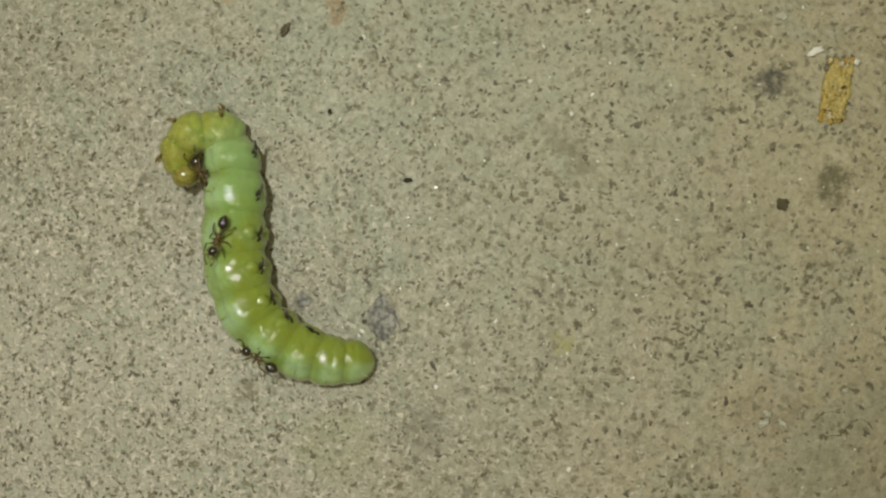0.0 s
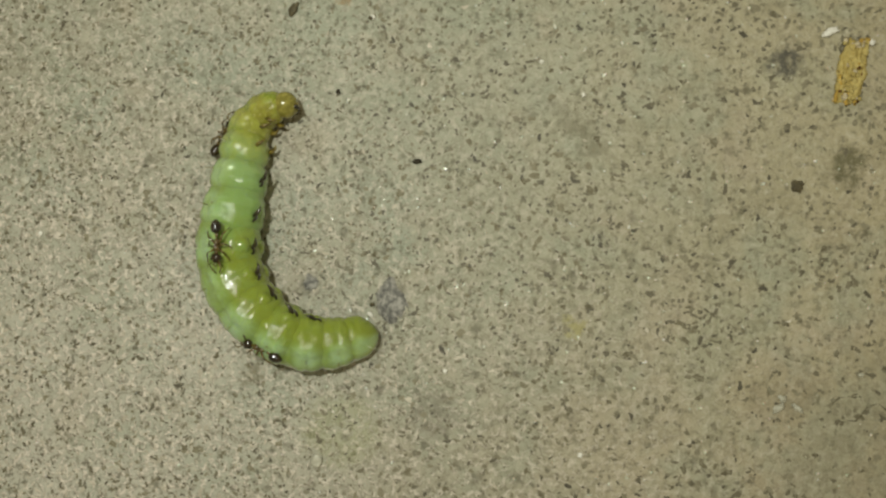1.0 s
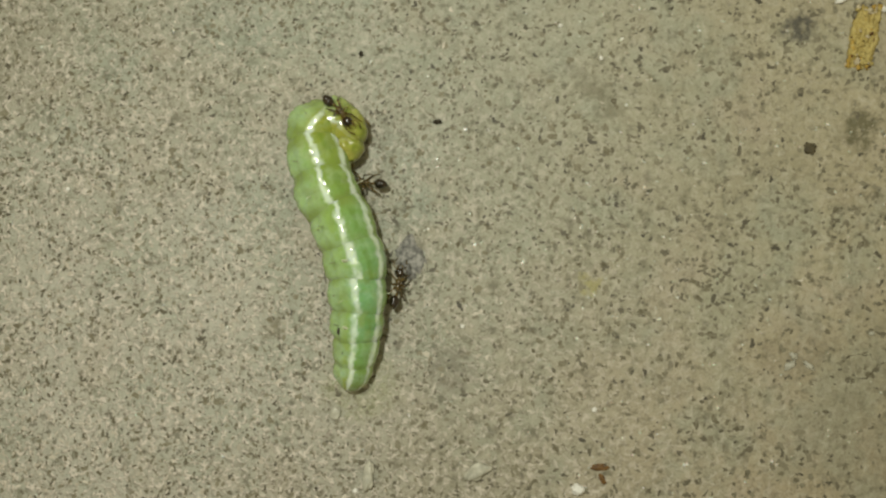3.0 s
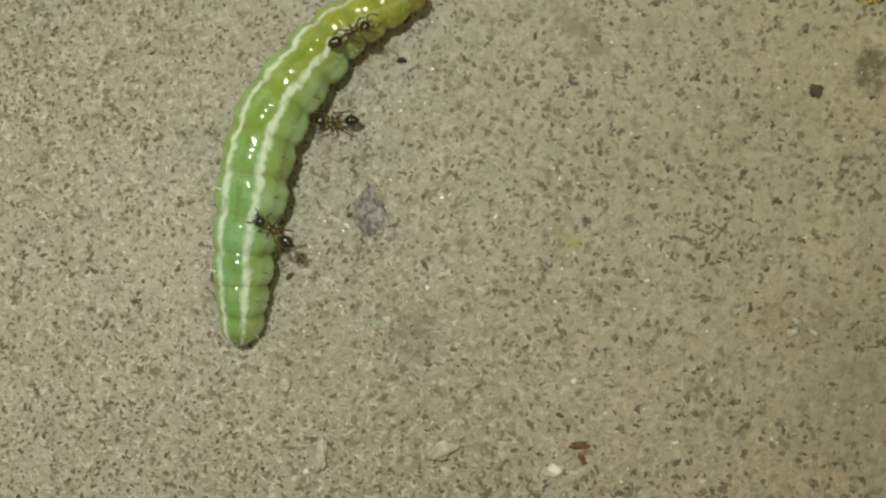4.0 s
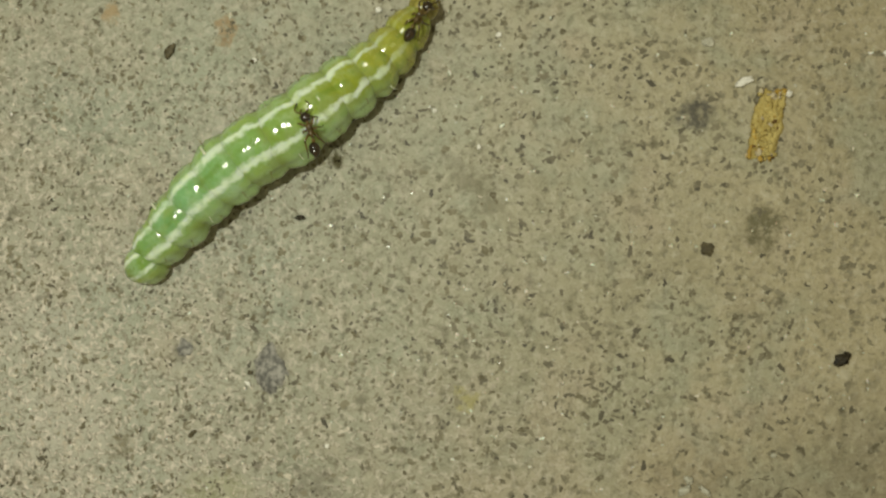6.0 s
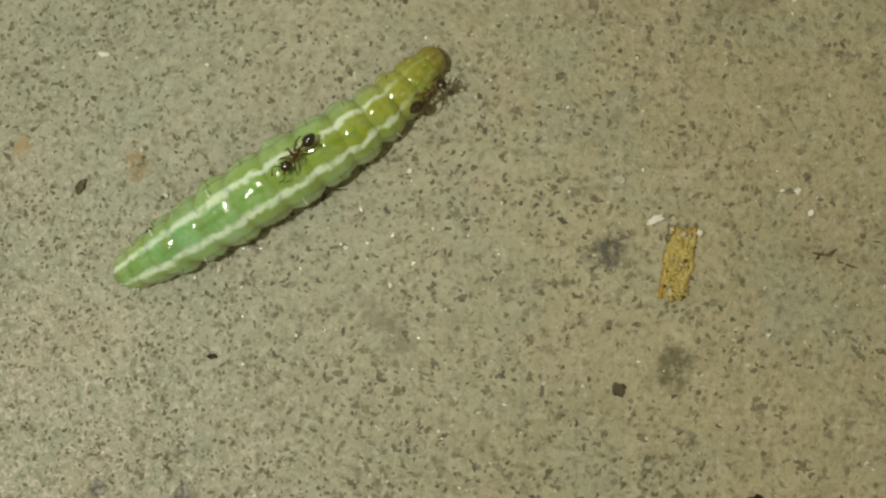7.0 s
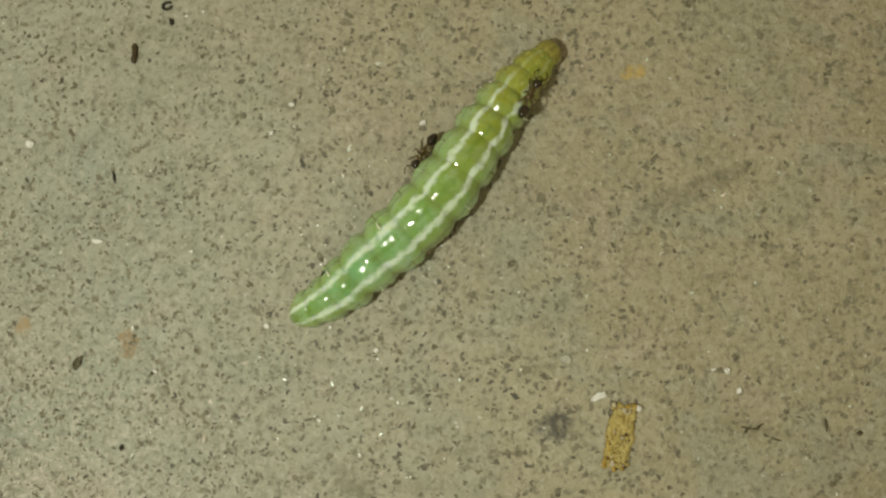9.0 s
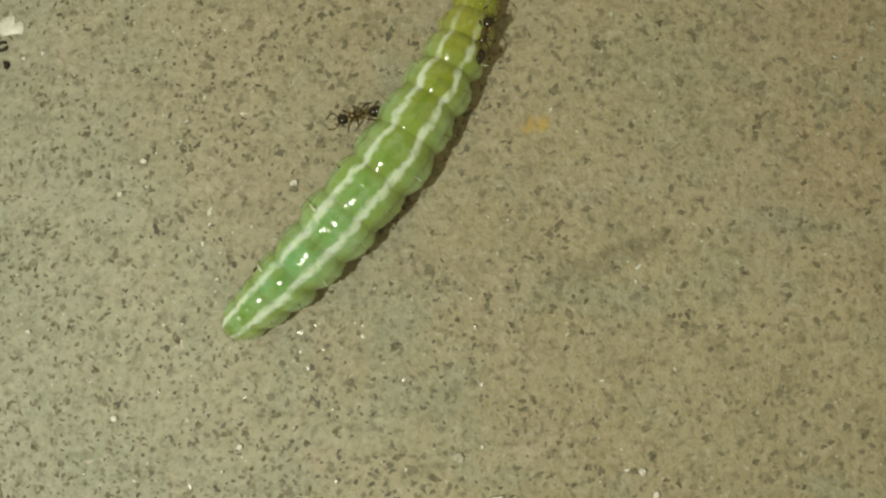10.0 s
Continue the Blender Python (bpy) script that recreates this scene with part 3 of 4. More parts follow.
    if i in (8, 10):
        bm = bmesh.new()
        a = radians(-41 if i == 8 else -46)
        d = Vector((math.sin(a), 0, math.cos(a) * 0.97)) * r
        blob(bm, d * 0.98, (0.20, 0.10, 0.14), 12, 8, 0.4, i)
        tube(bm, [d * 0.98, d * 1.08 + Vector((-0.05, 0.05, 0)), d * 1.16 + Vector((-0.12, 0.1, 0.02))], [0.10, 0.07, 0.02], 6)
        part("skin_tag", bm, WART, ob, "small white raised skin tag")
    if i == 10:
        bm = bmesh.new()
        a = radians(-66)
        blob(bm, (math.sin(a) * r * 0.97, -0.3, math.cos(a) * r * 0.95), (0.10, 0.26, 0.10), 12, 8, 0.5, 4)
        part("scab", bm, CLAW, ob, "dark scab on the flank")
    return ob


def head_capsule(parent):
    bm = bmesh.new()
    for w in blob(bm, (0, 0, 0), (0.93, 0.98, 0.86), 36, 24, 0.06, 2.0):
        # two cheeks with a seam between them, flatter in front
        w.co.z -= 0.10 * math.exp(-(w.co.x / 0.14) ** 2) * max(0.0, w.co.z)
        if w.co.y > 0.35:
            w.co.y = 0.35 + 0.8 * (w.co.y - 0.35)
    ob = part("head", bm, HEAD, parent, "olive-brown glossy head capsule")
    for side in (-1, 1):
        bm = bmesh.new()
        tube(bm, [(side * 0.22, 0.55, -0.25), (side * 0.26, 0.80, -0.30), (side * 0.10, 0.95, -0.34)], [0.20, 0.15, 0.05])
        part("mandible", bm, CLAW, ob, "dark mandible")
        bm = bmesh.new()
        for k in range(5):
            a = radians(20 + 30 * k)
            blob(bm, (side * (0.70 + 0.03 * math.sin(a)), 0.40 + 0.14 * math.cos(a), -0.02 + 0.16 * math.sin(a)), (0.05, 0.05, 0.05), 8, 6)
        part("eye_cluster", bm, CLAW, ob, "cluster of tiny black eyes")
        bm = bmesh.new()
        tube(bm, [(side * 0.42, 0.66, -0.18), (side * 0.50, 0.86, -0.18), (side * 0.52, 1.0, -0.16)], [0.07, 0.05, 0.025], 6)
        part("antenna", bm, LEGSKIN, ob)
    return ob


caterpillar = tagged(new("caterpillar"), "glossy green caterpillar with two white back lines, attacked by ants", "caterpillar")
RINGS = [head_capsule(caterpillar)] + [body_ring(i, caterpillar) for i in range(1, COUNT + 1)]


# ---- ants ----
def build_ant(seed, spread, droop, bow):
    """A small dark ant, about three millimetres long, +y towards its head, feet at z = 0. spread: how far the legs stand out,
    droop: how far the abdomen hangs, bow: sideways bend of the body in millimetres."""
    rng = random.Random(seed)
    ant = new("ant")
    side_of = lambda y: bow * (y * y - 0.2)
    bm = bmesh.new()
    for w in blob(bm, (side_of(-1.0), -1.02, 0.62 - droop), (0.34, 0.46, 0.32), 24, 16):
        # overlapping plates, drawn to a point behind
        w.co.z += 0.02 * math.sin(14 * w.co.y)
        w.co.x = side_of(-1.0) + (w.co.x - side_of(-1.0)) * (1.0 - 0.30 * max(0.0, -1.02 - w.co.y) / 0.46)
    part("gaster", bm, ANT_DARK, ant, "glossy black abdomen")
    bm = bmesh.new()
    blob(bm, (side_of(-0.5), -0.50, 0.54 - 0.4 * droop), (0.11, 0.14, 0.16), 12, 8)
    blob(bm, (side_of(-0.3), -0.30, 0.50), (0.08, 0.12, 0.10), 12, 8)
    part("petiole", bm, ANT_BROWN, ant)
    bm = bmesh.new()
    blob(bm, (0, -0.02, 0.55), (0.16, 0.30, 0.18), 18, 12)
    blob(bm, (0, 0.30, 0.60), (0.19, 0.27, 0.20), 18, 12)
    blob(bm, (side_of(0.55), 0.56, 0.59), (0.10, 0.16, 0.11), 12, 8)
    part("thorax", bm, ANT_BROWN, ant, "amber-brown slender thorax")
    hx = side_of(0.92)
    bm = bmesh.new()
    for w in blob(bm, (hx, 0.92, 0.58), (0.28, 0.32, 0.22), 22, 16):
        # broad behind, narrowing to the jaws
        w.co.x = hx + (w.co.x - hx) * (1.10 - 0.35 * max(0.0, w.co.y - 0.8))
    head = part("head", bm, ANT_DARK, ant)
    for side in (-1, 1):
        bm = bmesh.new()
        tube(bm, [(hx + side * 0.12, 1.12, 0.52), (hx + side * 0.20, 1.34, 0.48), (hx + side * 0.05, 1.46, 0.46)], [0.08, 0.06, 0.02], 6)
        part("mandible", bm, ANT_BROWN, head)
        bm = bmesh.new()
        e = rng.uniform(-0.18, 0.12)
        tube(bm, [(hx + side * 0.14, 1.10, 0.66), (hx + side * (0.46 + e), 1.34, 0.82), (hx + side * (0.50 + 1.4 * e), 1.56, 0.62), (hx + side * (0.36 + 1.8 * e), 1.86, 0.42)], [0.045, 0.04, 0.04, 0.05], 6)
        part("antenna", bm, ANT_BROWN, head, "thin elbowed feeler")
        bm = bmesh.new()
        blob(bm, (hx + side * 0.29, 0.98, 0.64), (0.05, 0.08, 0.08), 10, 8)
        part("eye", bm, CLAW, head)
        for y0, knee, foot in ((0.38, 0.70, 1.05), (0.18, 0.10, -0.05), (0.02, -0.48, -1.00)):
            bm = bmesh.new()
            knee += rng.uniform(-0.16, 0.16)
            foot += rng.uniform(-0.30, 0.30)
            out = spread * rng.uniform(0.78, 1.1)
            high = rng.uniform(0.62, 0.86)
            tube(bm, [(side * 0.12, y0, 0.48), (side * (0.12 + 0.16 * out), y0 + 0.3 * (knee - y0), 0.54), (side * (0.12 + 0.52 * out), knee, high), (side * (0.12 + 0.60 * out), knee + 0.15 * (foot - knee), high - 0.12),
                      (side * (0.12 + 0.74 * out), 0.4 * knee + 0.6 * foot, 0.30), (side * (0.12 + 0.86 * out), foot, 0.04), (side * (0.12 + 0.95 * out), foot + 0.14, 0.02)],
                 [0.075, 0.080, 0.062, 0.055, 0.046, 0.034, 0.022], 7)
            part("leg", bm, ANT_BROWN, ant)
    return ant


ANTS = "ants on the caterpillar"
ant_back = tagged(build_ant(4, 0.68, 0.0, 0.04), "slender dark ant with amber thorax biting the caterpillar's side", "ant", group=ANTS)
ant_rear = tagged(build_ant(9, 0.64, 0.10, -0.10), "dark brown ant clinging to the caterpillar's hind body", "ant", group=ANTS)
ant_neck = tagged(build_ant(17, 0.55, 0.14, 0.16), "dark ant with drawn-in legs gripping behind the caterpillar's head", "ant", group=ANTS)


# ---- crumbs and grit on the floor ----
def straw_chip():
    """A crumbling sliver of yellow straw: a ragged pithy husk, split fibres and grains of pith stuck to it."""
    chip = tagged(new("straw_chip"), "crumbling grainy sliver of orange-yellow straw lying on the floor", "straw")
    rng = random.Random(11)
    bm = bmesh.new()
    cols, rows = 26, 70
    grid = []
    for j in range(rows + 1):
        line = []
        for i in range(cols + 1):
            u, v = 2 * i / cols - 1, 2 * j / rows - 1
            own = 1.4 if u > 0 else 7.3
            wide = 0.86 + 0.20 * noise.noise(Vector((v * 2.1, own, 2.2))) + 0.13 * noise.noise(Vector((v * 6.3, own, 0.2))) + 0.06 * noise.noise(Vector((v * 17.0, own, 4.2)))
            wide *= 1.0 - 0.30 * max(0.0, abs(v) - 0.6) / 0.4
            end = 3.3 if v > 0 else 9.4
            tall = 2.12 + 0.24 * noise.noise(Vector((u * 1.7, end, 0.7))) + 0.20 * noise.noise(Vector((u * 5.0, end, 2.7)))
            x, y = u * wide + 0.10 * math.sin(1.3 * v + 0.4), v * tall
            edge = max(0.0, 1 - max(abs(u), abs(v)) ** 4)
            z = edge ** 0.6 * (0.30 + 0.16 * noise.noise(Vector((x * 4.0, y * 1.3, 5))) + 0.26 * noise.noise(Vector((x * 2.6, y * 2.3, 1))) + 0.20 * noise.noise(Vector((x * 5, y * 5, 8))) + 0.10 * noise.noise(Vector((x * 11, y * 9, 3))))
            line.append(bm.verts.new((x, y, max(z, 0.0) - 0.01)))
        grid.append(line)
    for one, two in zip(grid, grid[1:]):
        for i in range(cols):
            bm.faces.new((one[i], one[i + 1], two[i + 1], two[i]))
    rim = [v for v in grid[0]] + [l[-1] for l in grid[1:]] + grid[-1][-2::-1] + [l[0] for l in grid[-2:0:-1]]
    bm.faces.new(rim[::-1])
    part("husk", bm, STRAW, chip)
    for k, (x, lo, hi) in enumerate(((-0.60, -2.2, -0.3), (-0.42, -0.6, 1.3), (0.30, 0.5, 2.2), (0.58, -0.9, 1.2), (0.05, -2.3, -1.2))):
        bm = bmesh.new()
        pts, radii = [], []
        for a in range(9):
            u = a / 8
            pts.append((x + 0.22 * noise.noise(Vector((u * 3 + 0.3, k * 3.1 + 0.6, 0.5))), lo + u * (hi - lo), 0.22 + 0.10 * noise.noise(Vector((u * 5, k, 4)))))
            radii.append((0.11 + 0.08 * noise.noise(Vector((u * 7 + 0.4, k * 3.37 + 0.5, 9.3)))) * (0.4 if a in (0, 8) else 1))
        tube(bm, pts, radii, 8)
        part("fibre", bm, ORANGE if k in (0, 4) else STRAW, chip)
    for k in range(64):
        bm = bmesh.new()
        out = k >= 40
        y = rng.uniform(-2.1, 2.1)
        x = rng.choice((-0.66, 0.66)) + rng.uniform(-0.16, 0.14) if out else rng.uniform(-0.52, 0.55)
        big = rng.uniform(0.07, 0.20)
        blob(bm, (x, y, 0.10 if out else 0.30), (big, big * rng.uniform(0.6, 1.2), 0.6 * big + 0.04), 12, 9, 0.9, 2.3 * k, 1.8)
        part("crumb", bm, (STRAW, CHAFF, ORANGE, STRAW, STRAW, RUST, CHAFF)[k % 7], chip)
    chip.matrix_world = pose(21.30 * MM, 14.45 * MM, 0, 0, 0, -12)
    return chip


straw_chip()


def torn_scrap():
    """A pale torn flake, notched at one side, a shallow curl off the floor."""
    bm = bmesh.new()
    rim = []
    for k in range(40):
        a = math.tau * k / 40
        r = 0.78 + 0.10 * noise.noise(Vector((math.cos(a) * 1.5, math.sin(a) * 1.5, 3))) - 0.45 * math.exp(-((math.degrees(a) - 52) / 13) ** 2)
        rim.append((r * math.cos(a) * 1.02, max(r * math.sin(a), -0.42 - 0.05 * math.cos(3 * a))))
    low = [bm.verts.new((x, y, 0.0)) for x, y in rim]
    top = [bm.verts.new((0.96 * x, 0.96 * y, 0.14 + 0.05 * noise.noise(Vector((x * 2, y * 2, 1))))) for x, y in rim]
    mid = bm.verts.new((-0.1, -0.15, 0.17))
    for k in range(40):
        j = (k + 1) % 40
        bm.faces.new((low[k], low[j], top[j], top[k]))
        bm.faces.new((top[k], top[j], mid))
    bm.faces.new(low[::-1])
    ob = part("paint_flake", bm, CHALK)
    ob.matrix_world = pose(-8.24 * MM, 44.95 * MM, 0, 0, 0, 0)
    return tagged(ob, "torn white flake of paint lying on the floor", "flake")


torn_scrap()


def curled_bit(x, y):
    bm = bmesh.new()
    pts = [(0.33 * math.cos(a), 0.24 * math.sin(a), 0.11) for a in np.linspace(0.3, 5.9, 14)]
    tube(bm, pts, [0.05] + [0.10] * 12 + [0.04], 8)
    ob = part("curled_husk", bm, SOOT)
    ob.matrix_world = pose(x * MM, y * MM, 0, 0, 0, 20)
    return tagged(ob, "tiny black curled husk on the floor", "husk")


curled_bit(-8.81, 43.85)

WHITE, PALE, BLACK = "small white crumb lying on the floor", "small pale translucent grit grain on the floor", "small black crumb lying on the floor"
lump("white_crumb", 20.08, 17.05, 0.50, 0.22, 0.16, 22, CHALK, WHITE, "crumb", 1)
lump("white_crumb", 22.57, 16.30, 0.22, 0.20, 0.18, 0, CHALK, WHITE, "crumb", 2)
lump("white_crumb", -10.90, 45.75, 0.22, 0.16, 0.14, -40, CHALK, WHITE, "crumb", 3)
lump("white_crumb", 8.84, 35.20, 0.22, 0.17, 0.15, 30, CHALK, WHITE, "crumb", 4)
lump("white_crumb", -0.10, 36.70, 0.20, 0.16, 0.14, 10, CHALK, WHITE, "crumb", 5)
lump("white_crumb", -1.48, 34.81, 0.17, 0.14, 0.12, 60, CHALK, WHITE, "crumb", 6)
lump("white_crumb", -18.60, 34.52, 0.28, 0.28, 0.18, 40, CHALK, WHITE, "crumb", 7, 0.35)
lump("white_crumb", 18.01, 19.46, 0.34, 0.30, 0.12, 20, GLASSY, PALE, "grit", 9)
lump("white_crumb", 28.20, 18.64, 0.17, 0.22, 0.14, 20, CHALK, WHITE, "crumb", 10)
lump("white_crumb", 3.05, -15.22, 0.44, 0.34, 0.22, -10, CHALK, WHITE, "crumb", 11)
lump("grit_grain", -3.52, -14.31, 0.85, 0.48, 0.22, 25, GLASSY, PALE, "grit", 12, 0.6)
lump("grit_grain", -10.68, -14.88, 0.38, 1.05, 0.22, -4, GLASSY, "elongated pale translucent grit grain on the floor", "grit", 13, 0.5)
lump("white_crumb", -11.55, -15.87, 0.20, 0.18, 0.14, 0, CHALK, WHITE, "crumb", 14)
lump("grit_grain", -13.04, -10.78, 0.34, 0.42, 0.14, 0, GLASSY, PALE, "grit", 15)
lump("white_crumb", -13.73, 27.67, 0.36, 0.16, 0.12, -5, CHALK, WHITE, "crumb", 16)
lump("grit_grain", -33.76, 7.86, 0.42, 0.36, 0.14, 0, GLASSY, PALE, "grit", 17)
lump("white_crumb", -32.47, 4.21, 0.15, 0.14, 0.12, 0, CHALK, WHITE, "crumb", 18)
lump("white_crumb", -4.61, -4.86, 0.15, 0.14, 0.12, 0, CHALK, WHITE, "crumb", 20)
lump("white_crumb", 4.08, -10.09, 0.17, 0.14, 0.12, 0, CHALK, WHITE, "crumb", 21)
lump("white_crumb", -1.87, 21.79, 0.20, 0.17, 0.14, 0, CHALK, WHITE, "crumb", 40)
lump("white_crumb", 5.55, 20.10, 0.18, 0.15, 0.12, 37, CHALK, WHITE, "crumb", 41)
lump("white_crumb", 4.40, 13.24, 0.16, 0.13, 0.10, 74, CHALK, WHITE, "crumb", 42)
lump("white_crumb", -9.59, 18.74, 0.17, 0.14, 0.11, 111, CHALK, WHITE, "crumb", 43)
lump("white_crumb", 1.67, 15.49, 0.16, 0.13, 0.10, 148, CHALK, WHITE, "crumb", 44)
lump("white_crumb", -7.06, 26.86, 0.14, 0.12, 0.10, 5, CHALK, WHITE, "crumb", 45)
lump("white_crumb", 28.92, 17.38, 0.19, 0.16, 0.13, 79, CHALK, WHITE, "crumb", 47)
lump("black_crumb", 25.37, 0.82, 0.42, 0.30, 0.22, 35, SOOT, "angular black crumb lying on the floor", "crumb", 23, 0.9)
lump("dark_stone", 17.85, 7.12, 0.36, 0.40, 0.10, 20, STONE, "ragged dark brown pebble set in the cement floor", "pebble", 24, 0.7)


def seed_husk():
    """A blunt dark husk, slightly bent, ribbed along its length."""
    bm = bmesh.new()
    pts, radii = [], []
    for k in range(15):
        u = k / 14
        pts.append((0.05 * math.sin(3.0 * u) + 0.03 * noise.noise(Vector((u * 5, 0.3, 0.7))), -0.68 + 1.36 * u, 0.17))
        radii.append((0.19 + 0.05 * noise.noise(Vector((u * 6, 2.3, 0.4)))) * (0.55 if k in (0, 14) else 0.85 if k in (1, 13) else 1.0))
    tube(bm, pts, radii, 12)
    ob = part("seed_husk", bm, HUSK)
    ob.matrix_world = pose(-11.14 * MM, 40.59 * MM, 0, 0, 0, -2)
    return tagged(ob, "blunt elongated dark brown seed husk on the floor", "husk")


seed_husk()


def grey_flake(x, y, sx, sy, turn, seed):
    """A thin mottled plate with a ragged rim, flat on the floor."""
    bm = bmesh.new()
    rim = []
    for k in range(48):
        a = math.tau * k / 48
        d = Vector((math.cos(a), math.sin(a), seed))
        r = 1.0 + 0.30 * noise.noise(d * 1.1) + 0.18 * noise.noise(d * 3.1) + 0.10 * noise.noise(d * 7.0)
        rim.append((r * math.cos(a) * sx, r * math.sin(a) * sy))
    rings = [[bm.verts.new((f * px, f * py, z + 0.035 * noise.noise(Vector((f * px * 2.5, f * py * 2.5, seed))))) for px, py in rim] for f, z in ((1.0, -0.03), (0.96, 0.045), (0.66, 0.055), (0.33, 0.05))]
    for one, two in zip(rings, rings[1:]):
        for k in range(48):
            j = (k + 1) % 48
            bm.faces.new((one[k], one[j], two[j], two[k]))
    bm.faces.new(rings[-1])
    ob = part("grey_flake", bm, FLAKE)
    ob.matrix_world = pose(x * MM, y * MM, 0, 0, 0, turn)
    return tagged(ob, "thin mottled grey flake pressed flat on the floor", "flake")


grey_flake(-8.26, -0.44, 0.98, 1.42, 16, 3.7)
grey_flake(-13.61, 0.87, 0.50, 0.58, 0, 8.2)
lump("white_crumb", -7.55, -1.55, 0.22, 0.12, 0.10, 30, GLASSY, PALE, "grit", 71, 0.8)
lump("white_crumb", -7.15, -0.95, 0.10, 0.26, 0.10, 12, GLASSY, PALE, "grit", 72, 0.8)
lump("white_crumb", -9.55, -1.20, 0.20, 0.12, 0.10, -35, CHALK, WHITE, "crumb", 73, 0.8)
lump("black_crumb", -9.45, -0.55, 0.15, 0.12, 0.10, 20, STONE, BLACK, "crumb", 74, 0.7)
lump("white_crumb", -7.45, 43.10, 0.13, 0.09, 0.09, 15, CHALK, WHITE, "crumb", 75)
lump("white_crumb", -6.25, 43.35, 0.14, 0.10, 0.09, 60, CHALK, WHITE, "crumb", 76)
lump("white_crumb", -9.20, 43.05, 0.12, 0.09, 0.08, -30, GLASSY, PALE, "grit", 77)
lump("seed_husk", -12.55, 32.07, 0.09, 0.42, 0.10, 14, SOOT, "thin dark splinter on the floor", "husk", 26, 0.35)
lump("black_crumb", -8.49, 42.69, 0.16, 0.24, 0.16, 0, SOOT, BLACK, "crumb", 27)
lump("brown_flake", 4.44, -13.76, 0.52, 0.22, 0.10, 6, RUST, "thin rust-brown flake on the floor", "flake", 28, 0.6)
lump("brown_flake", 4.62, -14.52, 0.16, 0.38, 0.08, 30, RUST, "thin rust-brown flake on the floor", "flake", 29, 0.6)
lump("black_crumb", -6.56, 8.91, 0.30, 0.15, 0.12, -5, SOOT, BLACK, "crumb", 30)
lump("black_crumb", -11.90, 13.70, 0.13, 0.16, 0.12, 0, SOOT, BLACK, "crumb", 31)
lump("black_crumb", -12.97, -4.29, 0.12, 0.32, 0.10, -45, STONE, BLACK, "crumb", 33)
lump("dark_stone", -15.03, 19.41, 0.26, 0.46, 0.14, -30, STONE, "dark grey pebble set in the cement floor", "pebble", 34)
lump("dark_stone", -9.75, 18.66, 0.14, 0.13, 0.12, -30, STONE, "dark grey pebble set in the cement floor", "pebble", 35)


def crack(pts, wide):
    """A hairline crack: a thin winding edge of dirt in the cement."""
    bm = bmesh.new()
    last = len(pts) - 1
    tube(bm, [(x, y, -0.4 * wide) for x, y in pts], [wide * (0.45 if k in (0, last) else 0.8 + 0.3 * math.sin(2.4 * k)) for k in range(last + 1)], 6)
    return tagged(part("floor_crack", bm, STONE), "hairline dark crack in the cement floor", "crack", kind="structure")


crack([(19.96, -8.07), (20.33, -7.75), (20.66, -7.64), (21.17, -7.64), (21.54, -7.25), (21.86, -6.82), (22.21, -6.65), (22.55, -6.57), (22.98, -6.90), (23.24, -7.29)], 0.055)
crack([(19.66, -6.50), (20.17, -6.24), (20.69, -6.13), (21.10, -6.19), (21.47, -6.12), (21.60, -6.54)], 0.045)
crack([(28.97, 15.09), (29.34, 14.99), (29.61, 14.95), (29.98, 14.95), (30.18, 15.16), (30.39, 15.30)], 0.13)
crack([(29.44, 14.99), (29.27, 14.75), (29.09, 14.58), (29.15, 14.34)], 0.12)
crack([(30.38, 14.82), (30.44, 14.54), (30.80, 14.44), (31.17, 14.27), (31.53, 14.20)], 0.09)
crack([(32.28, 15.67), (32.61, 15.70), (32.97, 15.60), (33.13, 15.09)], 0.07)
lump("dark_stone", 34.23, 15.22, 0.08, 0.38, 0.07, 6, STONE, "thin dark splinter pressed into the cement floor", "pebble", 60)
lump("dark_stone", 36.26, 14.71, 0.16, 0.16, 0.07, 6, STONE, "dark grey pebble set in the cement floor", "pebble", 61)
lump("grit_grain", 16.48, -6.90, 0.42, 0.20, 0.10, 35, GLASSY, PALE, "grit", 62, 0.8)
lump("grit_grain", 17.59, -6.88, 0.40, 0.16, 0.10, -35, GLASSY, PALE, "grit", 63, 0.8)
lump("grit_grain", 16.70, -6.33, 0.26, 0.22, 0.10, 0, GLASSY, PALE, "grit", 64, 0.8)
lump("white_crumb", 21.50, -4.78, 0.18, 0.13, 0.10, 10, GLASSY, PALE, "grit", 65)


# ---- how the body lies, time by time: roll of the back in degrees, then the midline from head to tail in millimetres ----
POSTURES = []


def posture(t, roll, *points):
    POSTURES.append((t, roll, np.array(points)))


posture(0.0, -104, (-20.96, 8.63, 1.88), (-21.72, 10.63, 2.00), (-20.50, 12.01, 2.20), (-18.72, 11.71, 1.45), (-17.97, 8.81, 1.73), (-17.95, 5.79, 1.89), (-17.80, 3.18, 1.91), (-16.63, -0.16, 1.86), (-14.57, -2.01, 1.71), (-11.65, -3.12, 1.32), (-8.69, -3.23, 0.65))
posture(0.2, -104, (-20.49, 7.91, 1.88), (-20.75, 9.78, 1.99), (-19.95, 11.06, 2.14), (-18.49, 11.30, 1.37), (-17.47, 9.43, 1.58), (-17.72, 7.15, 1.77), (-17.93, 4.15, 1.91), (-17.85, 1.55, 1.91), (-16.55, -1.04, 1.84), (-14.39, -2.68, 1.67), (-11.84, -3.42, 1.32), (-8.97, -3.26, 0.65))
